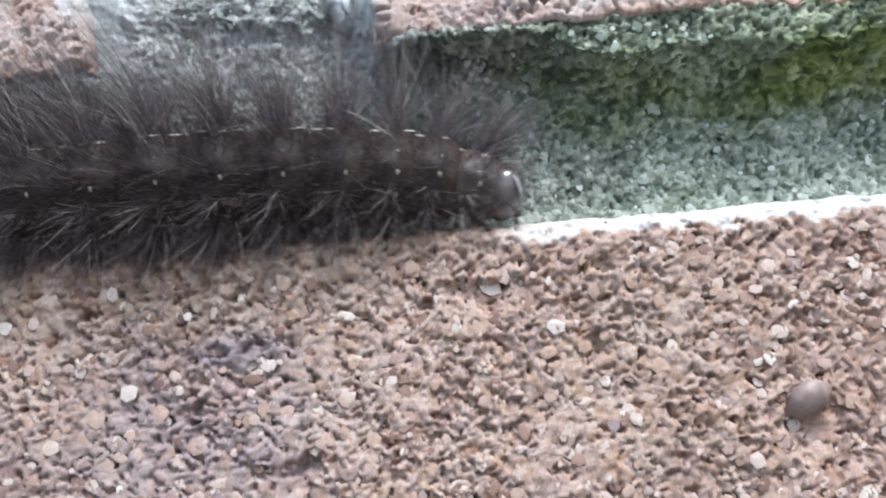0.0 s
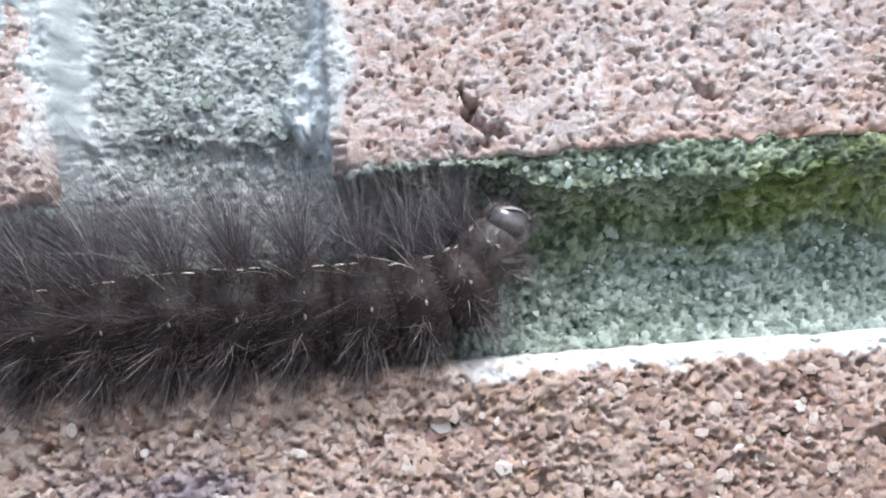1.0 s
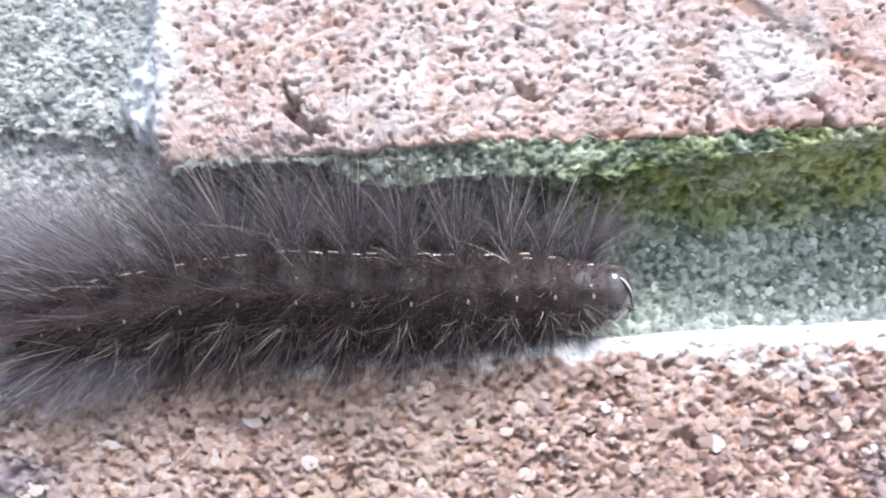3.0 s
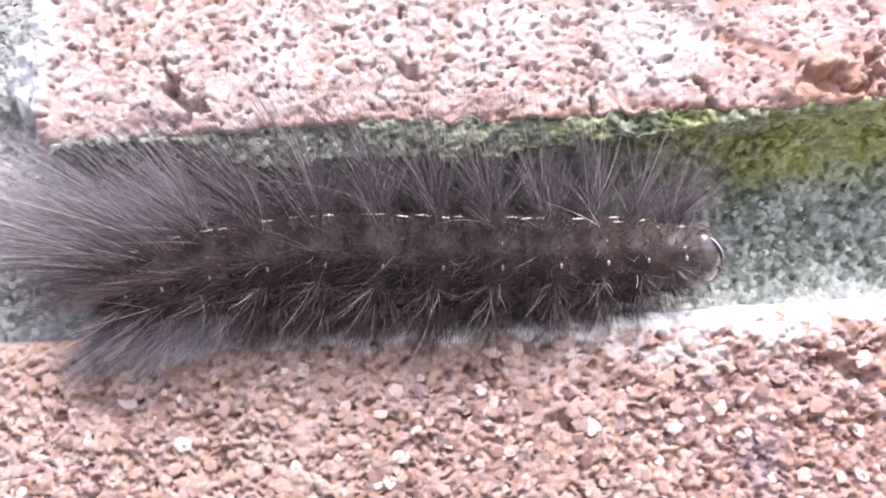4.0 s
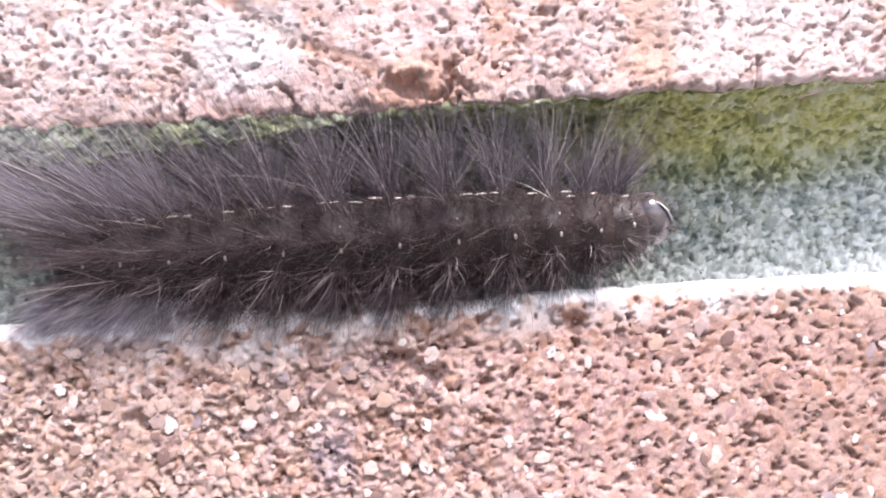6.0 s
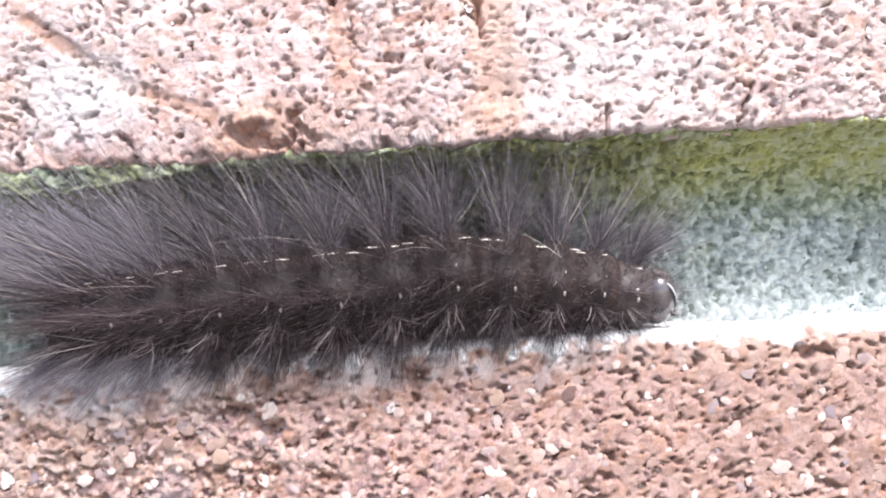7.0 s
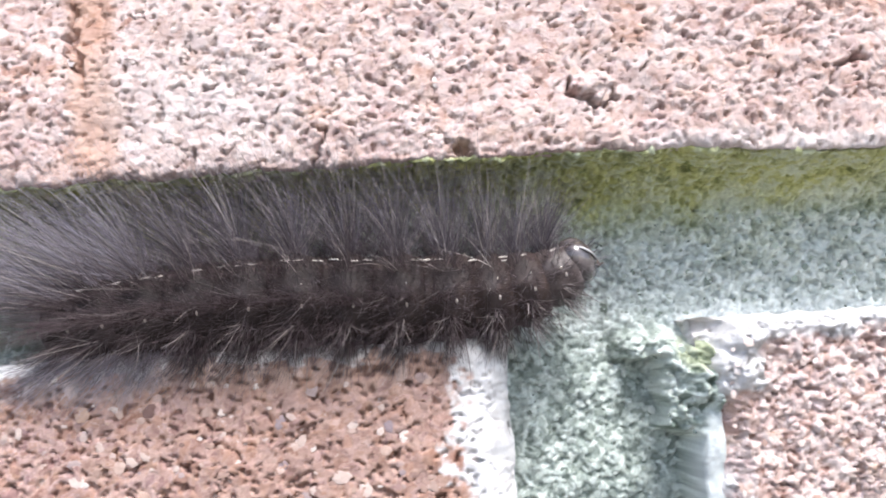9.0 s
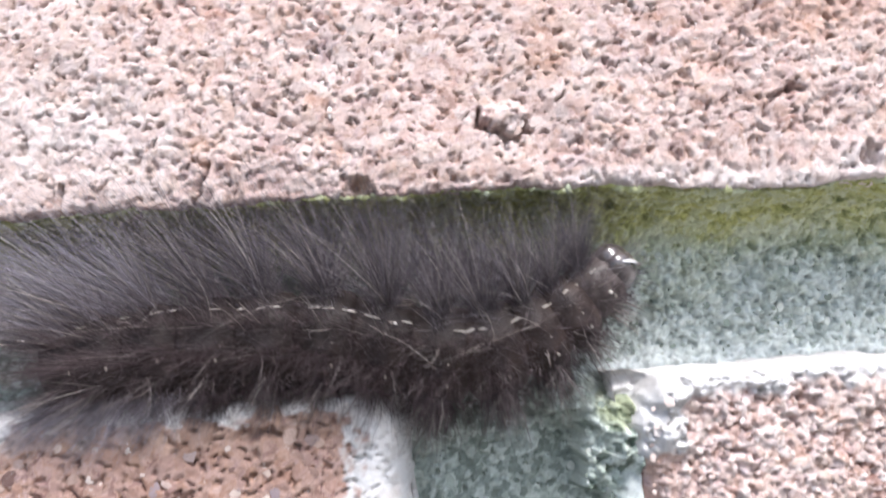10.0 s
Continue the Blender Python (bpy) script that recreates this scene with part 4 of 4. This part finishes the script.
def caterpillar():
    root = tagged(new("caterpillar"), "dark brown woolly caterpillar with long grey hair in the mortar joint", "caterpillar")
    rng = np.random.default_rng(12)
    head = part("head", head_mesh(), HEAD, root, "glossy grey-brown rounded head")
    bead("jaw", 0.35, 0.55, 0.4, (1.2, 0, -1.0), JAW, head, "dark brown mouthparts")
    for side in (-1, 1):
        for n in range(4):
            bead("eye", 0.11, 0.11, 0.11, (1.1 - 0.12 * n, side * (1.12 + 0.1 * n), -0.6 + 0.3 * n - 0.05 * n * n), EYE, head, "", 1)
        bead("antenna", 0.35, 0.09, 0.09, (1.35, side * 0.7, -0.85), JAW, head, "", 1)
    part("head_highlight", highlight_mesh(), HIGHLIGHT, head, "pale glossy crescent in place of a highlight on the head")
    count = 120
    d = rng.normal(size=(count, 3)) * 0.7 + np.array([0.4, 0, 0.15])
    d /= np.linalg.norm(d, axis=1, keepdims=True)
    part("hair_tuft", hair_mesh("hair_tuft", d * np.array([1.3, 1.65, 1.65]), d + np.array([0.3, 0, 0]), 0.7 + 1.4 * rng.random(count), np.full(count, 0.015), np.zeros(3), rng, VEIL), None, head)
    bead("neck", 0.5, 1.62, 1.72, (-1.35, 0, 0), NECK, head, "dark brown neck behind the head", 3)
    count = 90
    a = rng.uniform(0, 2 * math.pi, count)
    rim = np.stack([np.full(count, -1.5), 1.75 * np.sin(a), 1.8 * np.cos(a)], 1)
    way = np.stack([rng.normal(0.5, 0.45, count), np.sin(a), np.cos(a)], 1) + rng.normal(size=(count, 3)) * 0.25
    part("hair_tuft", hair_mesh("hair_tuft", rim, way, 0.8 + 1.5 * rng.random(count), np.full(count, 0.02), np.zeros(3), rng, HAIR), None, head)
    pieces = [head]
    for k in range(1, 13):
        seg = part("segment", segment_mesh(k), None, root)
        for angle in (22, -22, 55, -55, 88, -88, 118, -118, 142, -142):
            tuft(k, angle, rng, seg)
        tuft(k, 0, rng, seg)
        short_fur(k, rng, seg)
        r = WIDTHS[k]
        for at, run in ((-0.62, 0.17), (-0.2, 0.2), (0.22, 0.2), (0.62, 0.17)):
            if rng.random() < 0.62:
                tilt = Matrix.Rotation(rng.normal() * 0.12, 4, "Z")
                bead("dorsal_streak", run * HALVES[k] * rng.uniform(0.6, 1.2), rng.uniform(0.045, 0.1), 0.07, ((at + 0.08 * rng.normal()) * HALVES[k], -0.05 + 0.07 * rng.normal(), r * (1.0 - 0.04 * at * at) + 0.04), CREAM, seg, "thin broken cream line along the back", 2, tilt)
        for side in (-1, 1):
            for w, sz in ((66, 0.13), (40, 0.07)):
                a = math.radians(w)
                if rng.random() < (0.2 if w == 66 else 0.5):
                    continue
                bead("wart_spot", sz * 0.8, sz, sz * 1.7, (0.25 * HALVES[k], side * r * 1.02 * math.sin(a), r * 1.02 * math.cos(a)), CREAM, seg, "", 1)
        if k == 1:
            for side in (-1, 1):
                a = math.radians(50)
                bead("collar_spot", 0.14, 0.12, 0.32, (0.35, side * r * 1.1 * math.sin(a), r * 1.1 * math.cos(a)), CREAM, seg, "cream tick on the collar", 1, Matrix.Rotation(side * -a, 4, "X"))
        if k <= 3:
            for side in (-1, 1):
                part("leg", leg_mesh(side, k, 0.35, 1.5), LEG, seg)
        elif k in (6, 7, 8, 9, 12):
            for side in (-1, 1):
                part("proleg", leg_mesh(side, k, 0.75, 1.3), LEG, seg)
        pieces.append(seg)
    return root, pieces


creature, pieces = caterpillar()
SPINES = []


def spine(t, xs, zs, roll=34.0):
    """The middle line of the body at t seconds, from the head to the tail (mm)."""
    SPINES.append((t, xs, zs, roll))


def motions():
    spine(0, (7.3, 5.4, 3.0, 0.4, -2.8, -6.6, -10.4, -14.3, -18.2, -22.0, -25.7, -29.0, -31.6),
          (-10.8, -10.1, -9.4, -9.1, -8.9, -8.7, -8.6, -8.6, -8.7, -8.7, -8.6, -8.6, -8.5))
    spine(0.2, (11.4, 9.4, 6.7, 3.9, 0.6, -3.4, -7.4, -11.5, -15.6, -19.7, -23.6, -26.9, -29.7),
          (-9.8, -9.5, -9.2, -8.9, -8.7, -8.5, -8.5, -8.5, -8.8, -8.9, -8.8, -8.9, -8.9))
    spine(0.5, (12.5, 10.4, 7.8, 5.0, 1.6, -2.2, -6.3, -10.4, -14.4, -18.5, -22.4, -25.8, -28.5),
          (-9.9, -9.8, -9.7, -9.4, -9.0, -8.7, -8.6, -8.7, -9.1, -9.4, -9.4, -9.5, -9.6))
    spine(1, (11.1, 9.7, 7.8, 5.1, 1.7, -2.4, -6.6, -10.8, -15.0, -19.2, -23.3, -26.7, -29.6),
          (-4.4, -6.1, -8.0, -8.8, -8.9, -9.0, -8.9, -8.9, -9.1, -9.2, -9.2, -9.2, -9.1))
    spine(1.2, (12.1, 11.0, 9.2, 6.7, 3.2, -0.8, -5.0, -9.3, -13.5, -17.7, -21.9, -25.4, -28.3),
          (-2.5, -4.4, -6.3, -7.8, -8.3, -8.5, -8.4, -8.3, -8.4, -8.6, -8.7, -8.8, -8.9))
    spine(1.5, (14.5, 12.5, 10.0, 7.3, 4.1, 0.2, -3.7, -7.6, -11.6, -15.5, -19.4, -22.7, -25.2),
          (-9.0, -9.5, -10.0, -10.0, -9.8, -9.4, -9.1, -8.9, -8.9, -9.0, -9.1, -9.2, -9.3))
    spine(1.7, (16.4, 14.3, 11.9, 9.3, 6.0, 2.2, -1.6, -5.4, -9.3, -13.1, -17.0, -20.2, -22.7),
          (-10.3, -10.3, -10.4, -10.2, -10.0, -9.7, -9.2, -8.8, -8.6, -8.5, -8.4, -8.4, -8.4))
    spine(2, (19.9, 17.8, 15.5, 12.8, 9.7, 5.9, 2.1, -1.7, -5.4, -9.2, -13.0, -16.1, -18.7),
          (-10.4, -10.2, -10.1, -10.0, -10.0, -9.9, -9.5, -8.9, -8.3, -7.8, -7.5, -7.3, -7.1))
    spine(2.5, (22.9, 20.8, 18.2, 15.4, 12.0, 8.0, 3.9, -0.2, -4.3, -8.4, -12.4, -15.8, -18.5),
          (-10.6, -10.2, -9.9, -9.8, -9.9, -9.9, -9.9, -9.9, -10.0, -10.1, -10.2, -10.3, -10.3))
    spine(3, (29.3, 27.4, 25.0, 22.6, 19.5, 16.0, 12.4, 8.9, 5.2, 1.6, -1.9, -4.8, -7.3),
          (-10.0, -9.9, -9.8, -9.7, -9.7, -9.6, -9.4, -9.1, -9.1, -9.4, -9.8, -10.1, -10.4))
    spine(4.5, (47.3, 45.5, 43.1, 40.5, 37.6, 34.0, 30.4, 26.7, 23.2, 19.6, 16.0, 13.0, 10.7),
          (-9.3, -9.3, -9.3, -9.3, -9.3, -9.2, -9.0, -8.7, -8.5, -8.6, -8.9, -9.4, -9.8))
    spine(4.8, (50.5, 48.6, 46.3, 43.8, 40.8, 37.4, 33.8, 30.2, 26.7, 23.0, 19.7, 16.6, 14.2),
          (-10.5, -10.0, -9.7, -9.6, -9.4, -9.3, -9.2, -9.1, -9.0, -9.0, -9.1, -9.3, -9.5))
    spine(5, (54.1, 52.2, 49.8, 47.2, 44.3, 40.7, 37.1, 33.4, 29.8, 26.1, 22.6, 19.6, 17.1),
          (-9.1, -9.0, -9.0, -9.0, -9.0, -9.0, -9.0, -9.1, -9.1, -9.1, -9.1, -9.1, -9.1))
    spine(6.5, (71.9, 69.9, 67.7, 65.1, 62.0, 58.4, 54.6, 50.9, 47.2, 43.6, 40.0, 36.9, 34.4),
          (-8.3, -8.6, -8.8, -8.8, -8.8, -8.9, -8.9, -9.0, -9.0, -9.1, -9.2, -9.2, -9.2))
    spine(7, (77.4, 75.4, 73.2, 70.6, 67.4, 63.7, 60.0, 56.3, 52.5, 48.7, 45.0, 41.9, 39.4),
          (-10.7, -10.4, -9.9, -9.6, -9.1, -8.9, -9.2, -9.5, -9.6, -9.7, -9.9, -10.0, -10.1))
    spine(7.2, (79.5, 77.6, 75.4, 72.9, 69.8, 66.3, 62.6, 59.0, 55.3, 51.7, 48.1, 45.1, 42.7),
          (-10.7, -10.3, -10.0, -9.7, -9.4, -9.2, -9.3, -9.3, -9.3, -9.3, -9.5, -9.6, -9.8))
    spine(7.5, (83.3, 81.5, 79.3, 76.8, 73.9, 70.5, 66.9, 63.4, 59.8, 56.3, 52.9, 49.9, 47.6),
          (-8.0, -8.6, -9.2, -9.3, -9.4, -9.4, -9.4, -9.2, -8.9, -8.9, -9.1, -9.3, -9.5))
    spine(8, (88.8, 86.9, 84.6, 82.1, 79.0, 75.4, 71.8, 68.1, 64.5, 60.9, 57.2, 54.2, 51.8),
          (-7.8, -8.1, -8.3, -8.6, -8.9, -9.3, -9.5, -9.7, -9.9, -9.9, -10.0, -9.8, -9.6))
    spine(8.2, (93.0, 90.9, 88.4, 85.7, 82.4, 78.6, 74.8, 70.8, 66.9, 63.1, 59.3, 56.0, 53.3),
          (-8.2, -8.5, -8.6, -8.9, -9.0, -9.1, -9.3, -9.6, -9.9, -10.2, -10.3, -10.3, -10.2))
    spine(8.5, (94.4, 92.3, 89.9, 87.1, 83.8, 79.9, 75.9, 71.9, 68.0, 64.1, 60.2, 56.9, 54.2),
          (-10.7, -10.3, -9.9, -9.7, -9.3, -9.0, -9.1, -9.6, -10.1, -10.6, -10.9, -11.0, -11.0))
    spine(9, (102.0, 100.3, 98.0, 95.5, 92.4, 88.9, 85.2, 81.6, 77.9, 74.3, 70.7, 67.7, 65.2),
          (-7.9, -8.8, -9.5, -9.8, -9.8, -9.8, -9.6, -9.4, -9.4, -9.5, -9.8, -10.0, -10.3))
    spine(9.5, (105.6, 104.1, 102.0, 99.6, 96.6, 93.1, 89.5, 85.9, 82.3, 78.7, 75.1, 72.1, 69.7),
          (-6.7, -7.8, -8.7, -9.3, -9.6, -9.6, -9.6, -9.7, -9.7, -9.8, -9.8, -9.8, -9.7), 42.0)
    spine(10, (110.9, 109.3, 107.4, 105.2, 102.2, 98.6, 94.9, 91.3, 87.6, 83.9, 80.3, 77.1, 74.7),
          (-5.6, -6.9, -8.4, -9.6, -10.5, -10.6, -9.7, -9.1, -9.0, -9.1, -9.3, -9.6, -9.8), 60.0)
    mid = 6
    walk(creature, [(t, pose(xs[mid] * MM, depth(xs[mid]) * MM, zs[mid] * MM)) for t, xs, zs, roll in SPINES])
    for k, piece in enumerate(pieces):
        rows = []
        for t, xs, zs, roll in SPINES:
            a, b = max(k - 1, 0), min(k + 1, 12)
            lift = math.degrees(math.atan2(zs[a] - zs[b], xs[a] - xs[b]))
            m = pose((xs[k] - xs[mid]) * MM, 0, (zs[k] - zs[mid]) * MM) @ pose(0, 0, 0, 0, -lift, 0) @ pose(0, 0, 0, 34.0 + (roll - 34.0) * min(1.0, max(0.0, (10 - k) / 4)), 0, 0)
            rows.append((t, m))
        walk(piece, rows)


motions()
